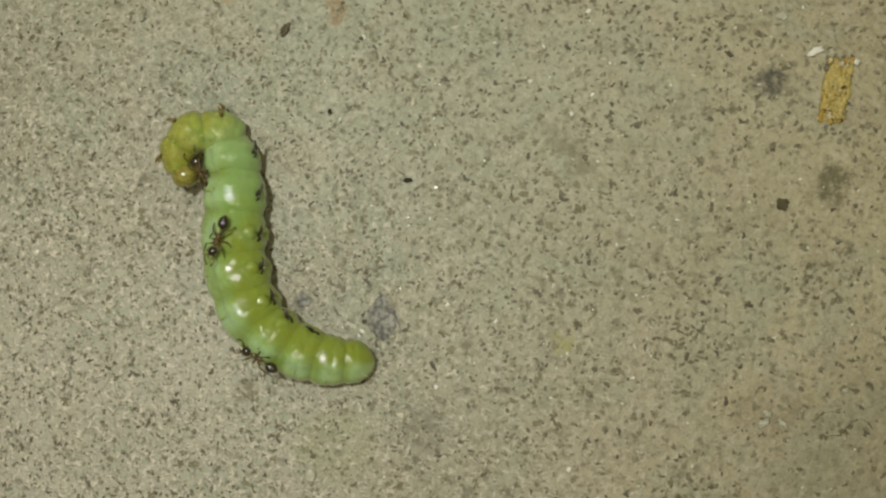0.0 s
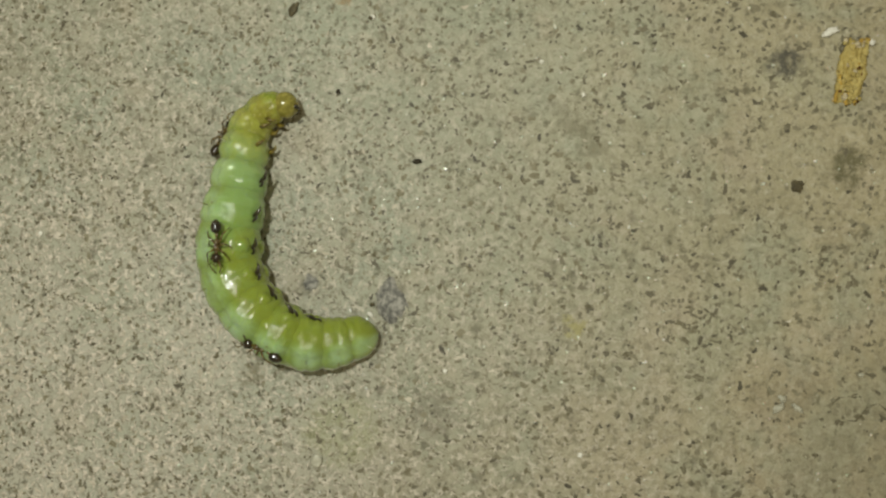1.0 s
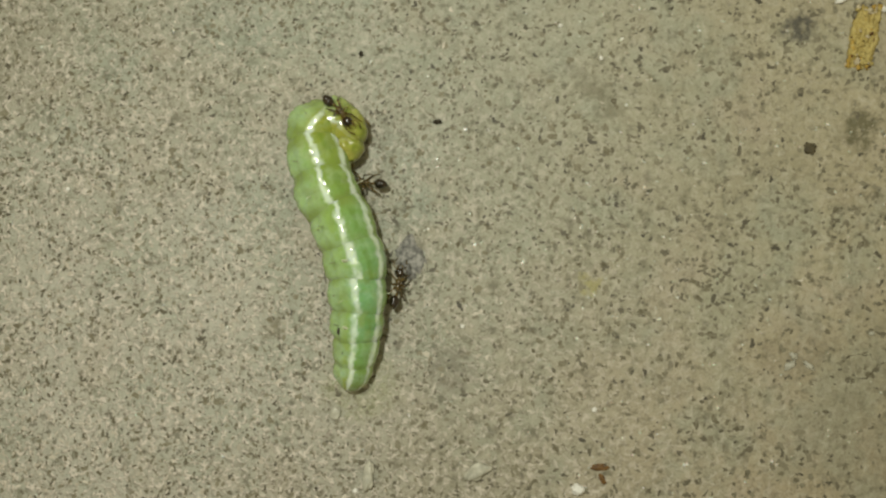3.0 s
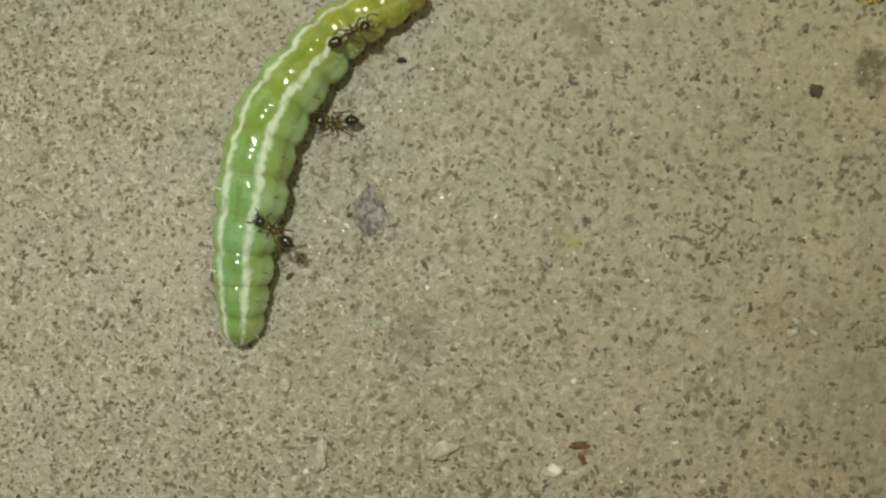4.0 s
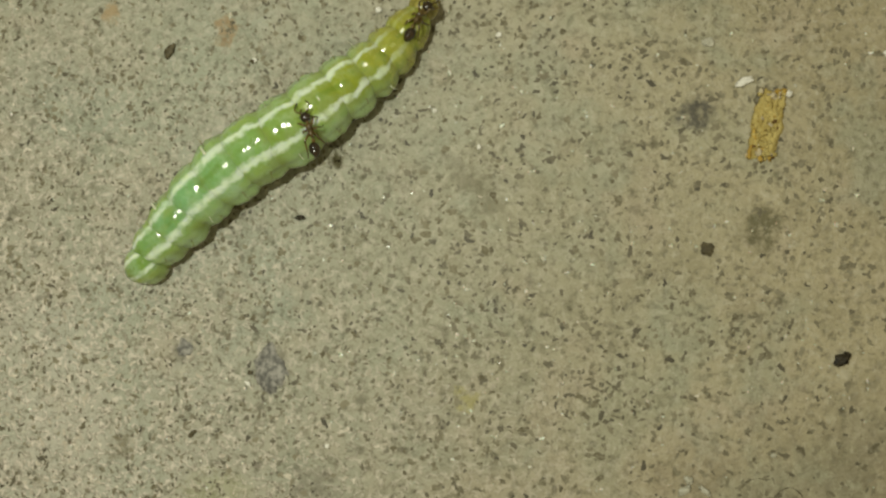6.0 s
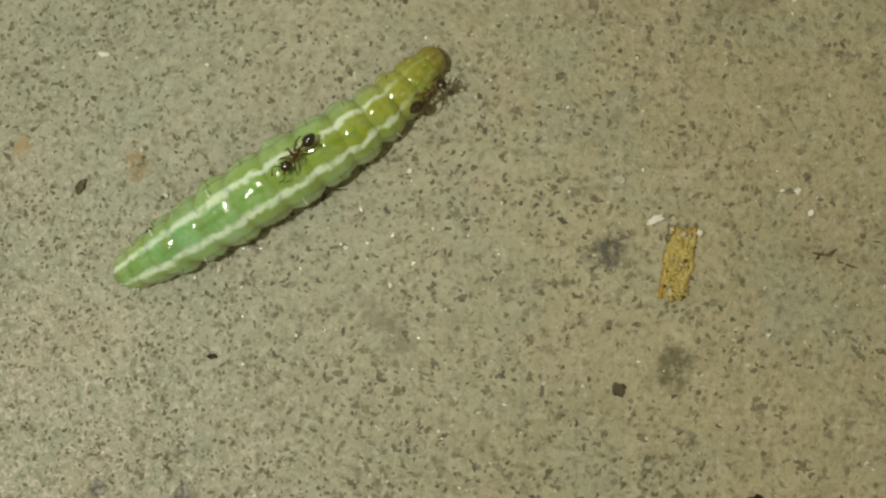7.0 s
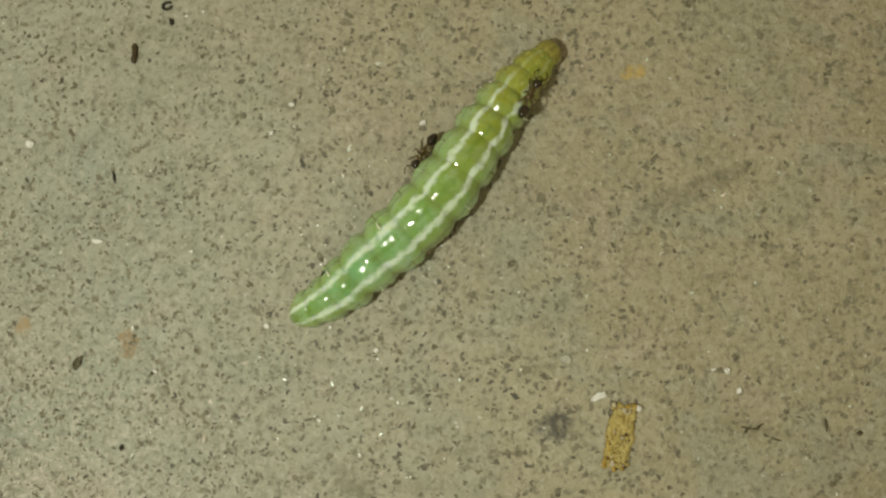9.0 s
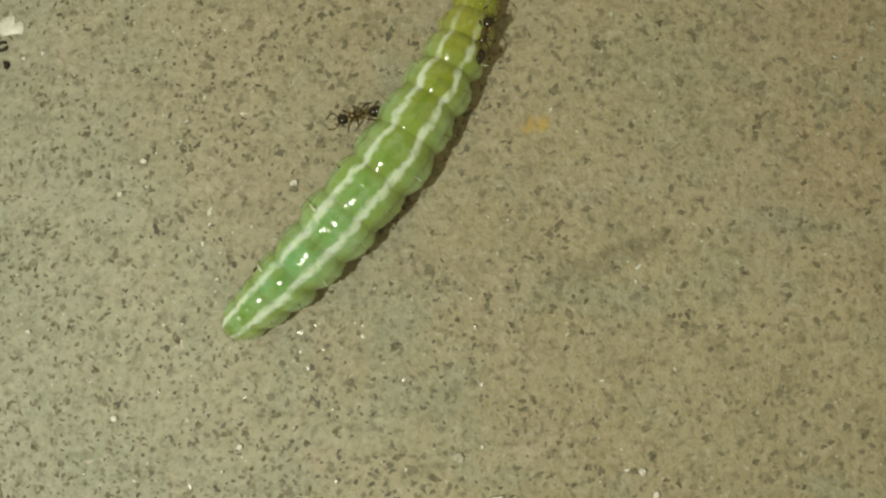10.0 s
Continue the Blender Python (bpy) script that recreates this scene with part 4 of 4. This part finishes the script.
posture(0.5, -104, (-18.23, 5.89, 3.88), (-18.77, 7.85, 4.01), (-18.32, 9.65, 2.75), (-17.29, 9.02, 1.47), (-17.48, 6.92, 1.69), (-17.57, 4.29, 1.86), (-17.63, 2.06, 1.91), (-16.91, -0.33, 1.91), (-15.22, -2.34, 1.81), (-12.66, -3.68, 1.53), (-8.70, -2.76, 0.65))
posture(0.7, -104, (-18.02, 6.10, 3.88), (-18.64, 8.06, 4.02), (-18.37, 9.92, 2.75), (-17.26, 9.13, 1.48), (-17.55, 6.55, 1.74), (-17.80, 3.94, 1.89), (-17.56, 1.72, 1.91), (-16.58, -0.84, 1.89), (-14.64, -2.76, 1.77), (-12.11, -3.74, 1.44), (-8.88, -3.02, 0.65))
posture(0.9, -106, (-16.50, 13.18, 1.38), (-17.04, 12.23, 1.44), (-17.32, 10.80, 1.07), (-17.75, 9.25, 1.30), (-18.07, 6.77, 1.60), (-18.41, 4.34, 1.81), (-18.41, 2.12, 1.91), (-17.53, -0.44, 1.91), (-15.29, -2.61, 1.80), (-12.39, -3.40, 1.47), (-9.03, -2.68, 0.65))
posture(1.0, -106, (-14.55, 12.45, 1.48), (-15.74, 12.45, 1.54), (-17.24, 11.55, 1.10), (-17.74, 9.81, 1.35), (-18.16, 7.15, 1.65), (-18.58, 4.53, 1.84), (-18.62, 2.32, 1.91), (-17.67, -0.24, 1.91), (-15.36, -2.41, 1.79), (-12.47, -3.20, 1.46), (-9.11, -2.48, 0.65))
posture(1.2, -106, (-18.36, 13.97, 0.88), (-17.45, 12.52, 0.98), (-17.24, 10.18, 1.27), (-17.36, 7.50, 1.61), (-17.62, 4.87, 1.82), (-17.52, 2.84, 1.91), (-16.50, 0.46, 1.91), (-14.41, -1.90, 1.79), (-11.81, -3.41, 1.42), (-8.90, -4.08, 0.65))
posture(1.3, -106, (-21.03, 12.78, 0.88), (-19.24, 12.42, 0.99), (-17.79, 11.06, 1.21), (-17.29, 9.20, 1.46), (-17.30, 6.54, 1.74), (-17.43, 3.93, 1.89), (-17.12, 1.72, 1.91), (-15.78, -0.83, 1.87), (-13.65, -3.00, 1.66), (-9.37, -5.39, 0.65))
posture(1.4, -112, (-23.89, 7.75, 0.88), (-23.39, 9.72, 1.00), (-21.56, 10.91, 1.24), (-19.62, 9.58, 1.50), (-18.34, 7.09, 1.75), (-17.48, 4.47, 1.90), (-16.61, 1.89, 1.91), (-15.71, -1.03, 1.85), (-14.98, -4.31, 1.61), (-14.29, -6.88, 1.22), (-13.09, -8.93, 0.65))
posture(1.5, -82, (-22.73, 6.36, 0.88), (-22.34, 8.85, 1.03), (-20.32, 9.62, 1.30), (-18.10, 8.61, 1.56), (-16.27, 6.13, 1.80), (-15.18, 3.53, 1.91), (-14.46, 0.96, 1.91), (-14.18, -2.31, 1.81), (-13.72, -5.59, 1.49), (-12.86, -9.50, 0.65))
posture(1.6, -42, (-20.75, 1.57, 0.88), (-21.34, 4.02, 1.03), (-20.50, 6.26, 1.34), (-18.31, 6.85, 1.57), (-15.18, 5.68, 1.81), (-13.12, 3.26, 1.91), (-12.08, 0.33, 1.90), (-11.84, -2.59, 1.78), (-12.01, -5.52, 1.48), (-12.21, -9.56, 0.65))
posture(1.7, -32, (-20.81, 0.91, 0.88), (-21.00, 3.37, 1.03), (-20.24, 5.62, 1.34), (-18.17, 6.11, 1.56), (-15.41, 5.05, 1.79), (-13.15, 2.92, 1.91), (-11.84, 0.05, 1.91), (-11.45, -2.88, 1.79), (-11.69, -5.82, 1.49), (-12.41, -9.89, 0.65))
posture(1.8, (8, -8, -14), (-22.18, 5.96, 0.88), (-20.38, 6.44, 0.99), (-18.15, 7.15, 1.27), (-15.26, 6.32, 1.61), (-13.03, 3.85, 1.86), (-11.69, 1.25, 1.91), (-11.06, -1.70, 1.86), (-11.06, -4.65, 1.66), (-11.48, -7.63, 1.19), (-12.05, -9.70, 0.65))
posture(2.0, (33, 8, 4), (-20.66, 11.14, 0.88), (-18.79, 9.72, 1.03), (-16.70, 8.36, 1.36), (-14.32, 6.37, 1.70), (-12.63, 4.07, 1.88), (-11.71, 1.45, 1.91), (-11.41, -1.54, 1.84), (-11.56, -4.52, 1.59), (-11.91, -7.16, 1.14), (-12.02, -8.97, 0.65))
posture(2.2, (28, 10, 6), (-16.76, 11.89, 0.88), (-17.01, 10.21, 0.99), (-16.59, 8.35, 1.23), (-14.88, 6.06, 1.59), (-12.84, 3.92, 1.83), (-11.51, 1.25, 1.91), (-11.02, -1.39, 1.87), (-11.12, -4.03, 1.71), (-11.61, -6.69, 1.30), (-12.38, -9.11, 0.65))
posture(3.3, 36, (-11.25, 4.38, 1.38), (-10.54, 5.98, 1.49), (-10.80, 7.71, 1.68), (-12.11, 8.88, 1.41), (-13.71, 8.77, 1.58), (-14.41, 7.33, 1.74), (-14.18, 4.73, 1.88), (-13.27, 1.81, 1.91), (-12.26, -0.70, 1.86), (-11.63, -3.20, 1.72), (-11.48, -5.70, 1.41), (-11.85, -9.06, 0.65))
posture(3.5, (4, 3, 3), (-8.48, 4.44, 1.38), (-8.82, 5.91, 1.50), (-9.55, 7.07, 1.75), (-10.80, 7.66, 2.00), (-12.27, 7.69, 1.70), (-13.51, 6.87, 1.70), (-14.24, 5.19, 1.85), (-14.16, 2.20, 1.91), (-13.72, -0.61, 1.89), (-13.16, -3.40, 1.77), (-12.59, -6.18, 1.43), (-11.96, -9.60, 0.65))
posture(3.7, -8, (-7.59, 9.58, 1.48), (-9.49, 9.54, 1.40), (-11.96, 8.82, 1.33), (-13.56, 7.45, 1.58), (-14.36, 4.76, 1.81), (-14.55, 2.13, 1.91), (-14.60, -0.46, 1.91), (-14.46, -3.20, 1.81), (-13.81, -5.92, 1.54), (-12.76, -9.91, 0.65))
posture(3.9, -8, (-7.13, 10.64, 1.48), (-8.92, 10.33, 1.39), (-10.98, 9.15, 1.29), (-12.59, 7.51, 1.56), (-13.91, 5.46, 1.78), (-14.81, 2.87, 1.91), (-15.28, 0.66, 1.91), (-15.36, -2.03, 1.84), (-15.21, -4.71, 1.65), (-14.72, -7.38, 1.25), (-13.95, -9.63, 0.65))
posture(4.0, 0, (-5.30, 12.59, 1.48), (-8.14, 11.49, 1.51), (-10.42, 10.08, 1.46), (-12.16, 7.84, 1.74), (-13.70, 5.59, 1.89), (-14.56, 3.22, 1.91), (-14.98, 0.86, 1.89), (-15.29, -1.47, 1.79), (-15.48, -3.78, 1.56), (-15.53, -6.11, 1.20), (-15.69, -8.36, 0.65))
posture(4.2, -3, (-6.60, 17.24, 0.88), (-8.52, 14.75, 1.12), (-9.91, 12.75, 1.44), (-11.13, 10.64, 1.70), (-12.58, 8.24, 1.87), (-13.75, 5.72, 1.91), (-14.82, 2.74, 1.86), (-15.68, -0.05, 1.68), (-16.57, -2.50, 1.32), (-18.32, -4.93, 0.65))
posture(4.5, -2, (-5.92, 15.97, 0.88), (-7.80, 13.90, 1.10), (-9.54, 11.27, 1.52), (-11.18, 8.57, 1.81), (-12.85, 5.95, 1.91), (-14.46, 3.36, 1.88), (-16.22, 0.64, 1.66), (-17.59, -1.60, 1.27), (-18.92, -3.77, 0.65))
posture(4.7, 0, (-3.79, 16.62, 0.88), (-5.56, 15.14, 1.03), (-7.68, 13.02, 1.43), (-9.51, 10.62, 1.74), (-11.19, 7.97, 1.91), (-12.98, 5.46, 1.91), (-14.73, 2.87, 1.80), (-16.57, 0.13, 1.46), (-18.62, -2.97, 0.65))
posture(5.0, 5, (0.32, 17.05, 0.88), (-1.64, 16.52, 1.01), (-3.74, 15.43, 1.33), (-6.36, 13.00, 1.73), (-9.13, 10.40, 1.91), (-12.21, 7.13, 1.85), (-14.22, 5.11, 1.65), (-16.33, 3.09, 1.22), (-18.66, 2.18, 0.65))
posture(5.2, 5, (0.50, 18.96, 0.88), (-1.13, 17.59, 1.02), (-2.89, 15.99, 1.34), (-4.96, 14.15, 1.67), (-8.00, 11.72, 1.91), (-11.26, 9.09, 1.89), (-14.13, 6.15, 1.60), (-15.73, 4.52, 1.26), (-17.79, 2.87, 0.65))
posture(6.3, 7, (2.87, 23.59, 0.88), (1.46, 21.83, 1.03), (-0.35, 19.86, 1.42), (-2.60, 17.93, 1.74), (-5.00, 16.05, 1.91), (-7.90, 14.13, 1.91), (-10.52, 12.18, 1.75), (-13.11, 10.27, 1.31), (-15.81, 9.09, 0.65))
posture(6.5, 8, (5.56, 25.29, 0.88), (4.31, 24.19, 0.98), (2.99, 22.79, 1.22), (0.27, 19.83, 1.71), (-2.86, 17.71, 1.91), (-6.72, 15.06, 1.85), (-8.83, 13.60, 1.68), (-11.60, 12.28, 1.26), (-14.36, 11.77, 0.65))
posture(6.8, 10, (6.62, 26.98, 0.88), (6.05, 25.95, 0.94), (4.31, 23.35, 1.30), (1.62, 20.61, 1.73), (-1.71, 19.08, 1.91), (-5.17, 17.10, 1.89), (-7.35, 15.38, 1.77), (-10.10, 13.32, 1.34), (-12.85, 11.55, 0.65))
posture(7.0, 14, (7.22, 26.91, 0.88), (5.65, 25.14, 1.05), (3.91, 23.40, 1.42), (1.56, 21.70, 1.74), (-1.10, 20.04, 1.91), (-3.80, 18.40, 1.91), (-6.56, 16.69, 1.77), (-9.50, 15.04, 1.31), (-12.14, 13.77, 0.65))
posture(7.3, 10, (9.82, 28.53, 0.88), (8.28, 27.79, 0.99), (6.61, 26.51, 1.24), (4.70, 24.60, 1.58), (2.66, 22.52, 1.82), (-0.01, 20.05, 1.91), (-2.39, 18.74, 1.87), (-5.17, 17.54, 1.68), (-8.10, 16.56, 1.27), (-10.90, 15.96, 0.65))
posture(7.5, 8, (10.55, 30.81, 0.88), (8.97, 29.32, 1.02), (7.47, 27.49, 1.34), (5.82, 25.45, 1.64), (3.84, 23.12, 1.86), (1.56, 21.32, 1.91), (-0.88, 19.68, 1.87), (-3.66, 18.31, 1.68), (-6.57, 17.40, 1.28), (-9.43, 16.66, 0.65))
posture(8.0, 9, (12.93, 34.70, 0.88), (11.30, 33.07, 1.03), (9.76, 30.75, 1.40), (7.99, 27.73, 1.75), (6.35, 25.75, 1.90), (4.35, 23.57, 1.91), (0.43, 20.56, 1.71), (-2.88, 19.15, 1.22), (-5.41, 18.83, 0.65))
posture(8.5, 9, (13.01, 36.26, 0.88), (12.11, 34.67, 1.00), (10.80, 32.56, 1.34), (9.22, 30.17, 1.69), (7.29, 27.44, 1.91), (5.23, 25.20, 1.91), (2.63, 22.96, 1.78), (-0.00, 20.99, 1.34), (-2.59, 19.57, 0.65))
posture(9.0, 9, (17.54, 39.73, 0.88), (15.38, 37.50, 1.13), (13.81, 35.44, 1.47), (12.25, 33.15, 1.75), (10.48, 30.68, 1.91), (8.34, 28.36, 1.91), (5.65, 26.04, 1.78), (2.96, 23.81, 1.35), (0.14, 22.34, 0.65))
posture(9.5, 8, (19.33, 42.94, 0.88), (18.13, 41.15, 1.02), (16.91, 39.45, 1.28), (15.45, 37.02, 1.62), (14.07, 34.68, 1.83), (12.03, 32.21, 1.91), (8.65, 28.54, 1.79), (5.52, 25.89, 1.27), (3.02, 24.79, 0.65))
posture(9.7, 12, (19.74, 43.24, 0.88), (18.68, 41.24, 1.03), (17.47, 39.15, 1.36), (16.27, 36.75, 1.66), (15.01, 34.40, 1.85), (13.54, 32.09, 1.91), (11.67, 29.80, 1.87), (9.26, 27.69, 1.67), (6.77, 25.95, 1.22), (4.48, 25.15, 0.65))
posture(10.0, 5, (20.27, 46.76, 0.88), (19.39, 44.29, 1.04), (17.95, 41.15, 1.48), (16.29, 38.42, 1.78), (14.85, 36.23, 1.91), (11.48, 32.38, 1.85), (9.84, 30.63, 1.72), (7.48, 28.53, 1.30), (5.15, 26.70, 0.65))

# seconds, place in millimetres, heading in degrees
ANT_A = [
    (0.0, -17.96, 4.85, 4.00, 159),
    (0.2, -17.38, 4.14, 4.00, 157),
    (0.5, -16.05, 3.94, 4.00, 178),
    (0.7, -16.13, 3.81, 4.00, 178),
    (1.0, -18.46, 3.24, 4.00, 181),
    (1.2, -16.39, 4.49, 4.00, 173),
    (1.3, -15.66, 4.62, 4.00, 182),
    (1.4, -15.28, 5.00, 3.70, 110),
    (1.5, -13.47, 5.31, 2.40, 35),
    (1.6, -11.76, 5.66, 1.80, 50),
    (1.8, -10.94, 5.87, 1.00, 58),
    (2.0, -10.34, 6.56, 0.80, 82),
    (2.2, -10.27, 6.10, 0.80, 74),
    (3.3, -11.35, 4.51, 0.50, 85),
    (3.5, -11.21, 5.00, 0.50, 76),
    (3.7, -11.32, 3.90, 0.50, 100),
    (3.9, -11.08, 3.89, 0.50, 97),
    (4.0, -10.28, 4.96, 0.50, 90),
    (4.2, -10.07, 6.33, 0.50, 75),
    (4.5, -9.60, 5.48, 0.40, 50),
    (4.7, -8.64, 7.48, 0.40, 33),
    (5.0, -7.68, 7.73, 0.40, 9),
    (5.2, -6.63, 9.32, 0.40, 13),
    (6.3, -2.47, 16.51, 0.20, -43),
    (6.5, -2.23, 16.28, 0.10, -52),
    (6.8, -0.39, 18.68, 0.10, -61),
    (7.0, 0.13, 19.11, 0.10, -64),
    (7.3, 0.20, 18.24, 0.10, -70),
    (7.5, 2.67, 20.55, 0.10, -59),
    (8.0, 5.82, 23.40, 0.10, -50),
    (8.5, 8.73, 26.88, 0.10, -48),
    (9.0, 10.56, 28.58, 0.10, -46),
    (9.5, 12.68, 30.60, 0.10, -44),
    (9.7, 13.04, 29.37, 0.10, -49),
    (10.0, 14.47, 33.44, 0.10, -41),
]
ANT_R = [
    (0.0, -15.71, -2.80, 2.60, 58),
    (0.2, -15.02, -2.92, 3.20, 58),
    (0.5, -13.55, -1.92, 3.90, 22),
    (0.7, -14.12, -2.03, 3.90, 19),
    (1.0, -15.95, -3.37, 2.60, 65),
    (1.2, -15.52, -2.47, 2.80, 57),
    (1.3, -15.55, -2.14, 3.40, 35),
    (1.4, -15.55, -2.53, 3.90, 6),
    (1.5, -12.80, -3.23, 3.90, -11),
    (1.6, -9.17, -4.47, 1.20, 1),
    (1.7, -9.32, -4.79, 1.00, -4),
    (1.8, -8.62, -4.26, 0.80, -9),
    (2.0, -8.98, -3.47, 0.80, -10),
    (2.2, -8.45, -3.96, 0.80, -21),
    (3.3, -9.42, -1.96, 0.80, 11),
    (3.5, -10.85, -2.57, 1.00, 59),
    (3.7, -12.41, -2.95, 1.60, 95),
    (3.9, -12.62, -2.61, 2.40, 57),
    (4.0, -13.13, -1.84, 2.80, 55),
    (4.2, -14.03, -1.05, 3.20, 38),
    (4.5, -13.55, 0.70, 2.60, 17),
    (4.7, -12.95, 2.21, 2.20, 2),
    (5.0, -12.02, 4.19, 2.20, -25),
    (5.2, -9.40, 8.25, 2.20, -29),
    (5.8, -6.24, 11.79, 3.6, 10),
    (6.3, -3.08, 15.33, 2.00, 49),
    (6.5, -2.38, 14.98, 0.90, 92),
    (6.8, -1.24, 17.68, 2.40, 99),
    (7.0, -0.32, 20.59, 3.90, 139),
    (7.3, -1.39, 20.86, 2.80, 129),
    (7.5, 2.88, 22.33, 3.60, 151),
    (8.0, 3.13, 25.47, 1.40, 168),
    (8.5, 5.77, 29.62, 0.80, 149),
    (9.0, 8.93, 33.05, 0.80, 146),
    (9.5, 9.54, 33.78, 0.80, 130),
    (9.7, 11.20, 33.87, 0.80, 147),
    (10.0, 12.85, 38.79, 0.80, 103),
]
ANT_N = [
    (0.0, -19.75, 9.09, 2.40, 32),
    (0.2, -19.12, 8.83, 2.40, 18),
    (0.5, -21.02, 7.86, 0.40, -15),
    (0.7, -21.50, 8.51, 0.30, 14),
    (1.0, -19.49, 10.55, 0.60, -32),
    (1.2, -18.96, 10.64, 1.00, -42),
    (1.3, -19.96, 10.01, 0.80, -24),
    (1.4, -21.89, 7.62, 1.00, 30),
    (1.5, -20.90, 6.80, 1.00, 47),
    (1.6, -20.31, 5.30, 2.00, -28),
    (1.7, -20.59, 5.78, 2.20, -23),
    (1.8, -18.69, 8.83, 1.60, -59),
    (2.0, -15.96, 9.83, 2.30, -97),
    (2.2, -15.06, 9.58, 1.60, -123),
    (3.3, -11.55, 8.43, 3.00, -137),
    (3.5, -10.98, 7.70, 3.10, -136),
    (3.7, -11.37, 8.42, 3.00, -95),
    (3.9, -9.91, 8.40, 3.00, -76),
    (4.0, -9.08, 9.55, 3.00, -63),
    (4.2, -7.59, 12.50, 1.80, -35),
    (4.5, -6.71, 12.10, 1.20, -49),
    (4.7, -5.26, 13.58, 1.20, -48),
    (5.0, -3.22, 14.57, 2.00, -44),
    (5.2, -2.18, 15.81, 1.80, -43),
    (6.3, 2.33, 21.35, 1.80, -32),
    (6.5, 3.50, 21.73, 2.00, -47),
    (6.8, 4.90, 22.90, 2.20, -52),
    (7.0, 6.88, 24.26, 1.70, -50),
    (7.3, 7.33, 25.45, 1.90, -44),
    (7.5, 8.22, 26.41, 1.90, -44),
    (8.0, 10.80, 30.20, 2.20, -27),
    (8.5, 13.22, 33.85, 2.10, -29),
    (9.0, 15.85, 36.20, 2.00, -28),
    (9.5, 16.92, 39.15, 2.20, -58),
    (9.7, 18.59, 39.10, 1.90, -40),
    (10.0, 19.91, 42.61, 1.60, -17),
]


def midline(points, s):
    """The place and the direction towards the head on a smooth line through points, at the part s of its length."""
    p = np.vstack([2 * points[0] - points[1], points, 2 * points[-1] - points[-2]])
    fine = []
    for a in range(len(points) - 1):
        p0, p1, p2, p3 = p[a:a + 4]
        for u in np.linspace(0, 1, 24, endpoint=False):
            fine.append(0.5 * (2 * p1 + (p2 - p0) * u + (2 * p0 - 5 * p1 + 4 * p2 - p3) * u ** 2 + (3 * p1 - p0 - 3 * p2 + p3) * u ** 3))
    fine = np.array(fine + [points[-1]])
    run = np.r_[0, np.cumsum(np.linalg.norm(np.diff(fine, axis=0), axis=1))]
    run /= run[-1]
    at = lambda q: Vector([np.interp(q, run, fine[:, k]) for k in range(3)])
    return at(s), (at(max(s - 0.03, 0)) - at(min(s + 0.03, 1))).normalized()


def ring_pose(points, roll, i):
    place, ahead = midline(points, ring_place(i))
    if isinstance(roll, tuple):
        # the body is wrung: head, middle, tail
        roll = float(np.interp(ring_place(i), (0.1, 0.5, 0.9), roll))
    up = (Vector((0, 0, 1)) - ahead * ahead.z).normalized()
    right = ahead.cross(up)
    back = up * math.cos(radians(roll)) + right * math.sin(radians(roll))
    turn = Matrix((ahead.cross(back), ahead, back)).transposed().to_4x4()
    return Matrix.Translation(place * MM) @ turn


def motions():
    for i, ring in enumerate(RINGS):
        walk(ring, [(t, ring_pose(points, roll, i)) for t, roll, points in POSTURES])
    for ant, rows in ((ant_back, ANT_A), (ant_rear, ANT_R), (ant_neck, ANT_N)):
        walk(ant, [(t, pose(x * MM, y * MM, z * MM, 0, 0, turn)) for t, x, y, z, turn in rows])


motions()
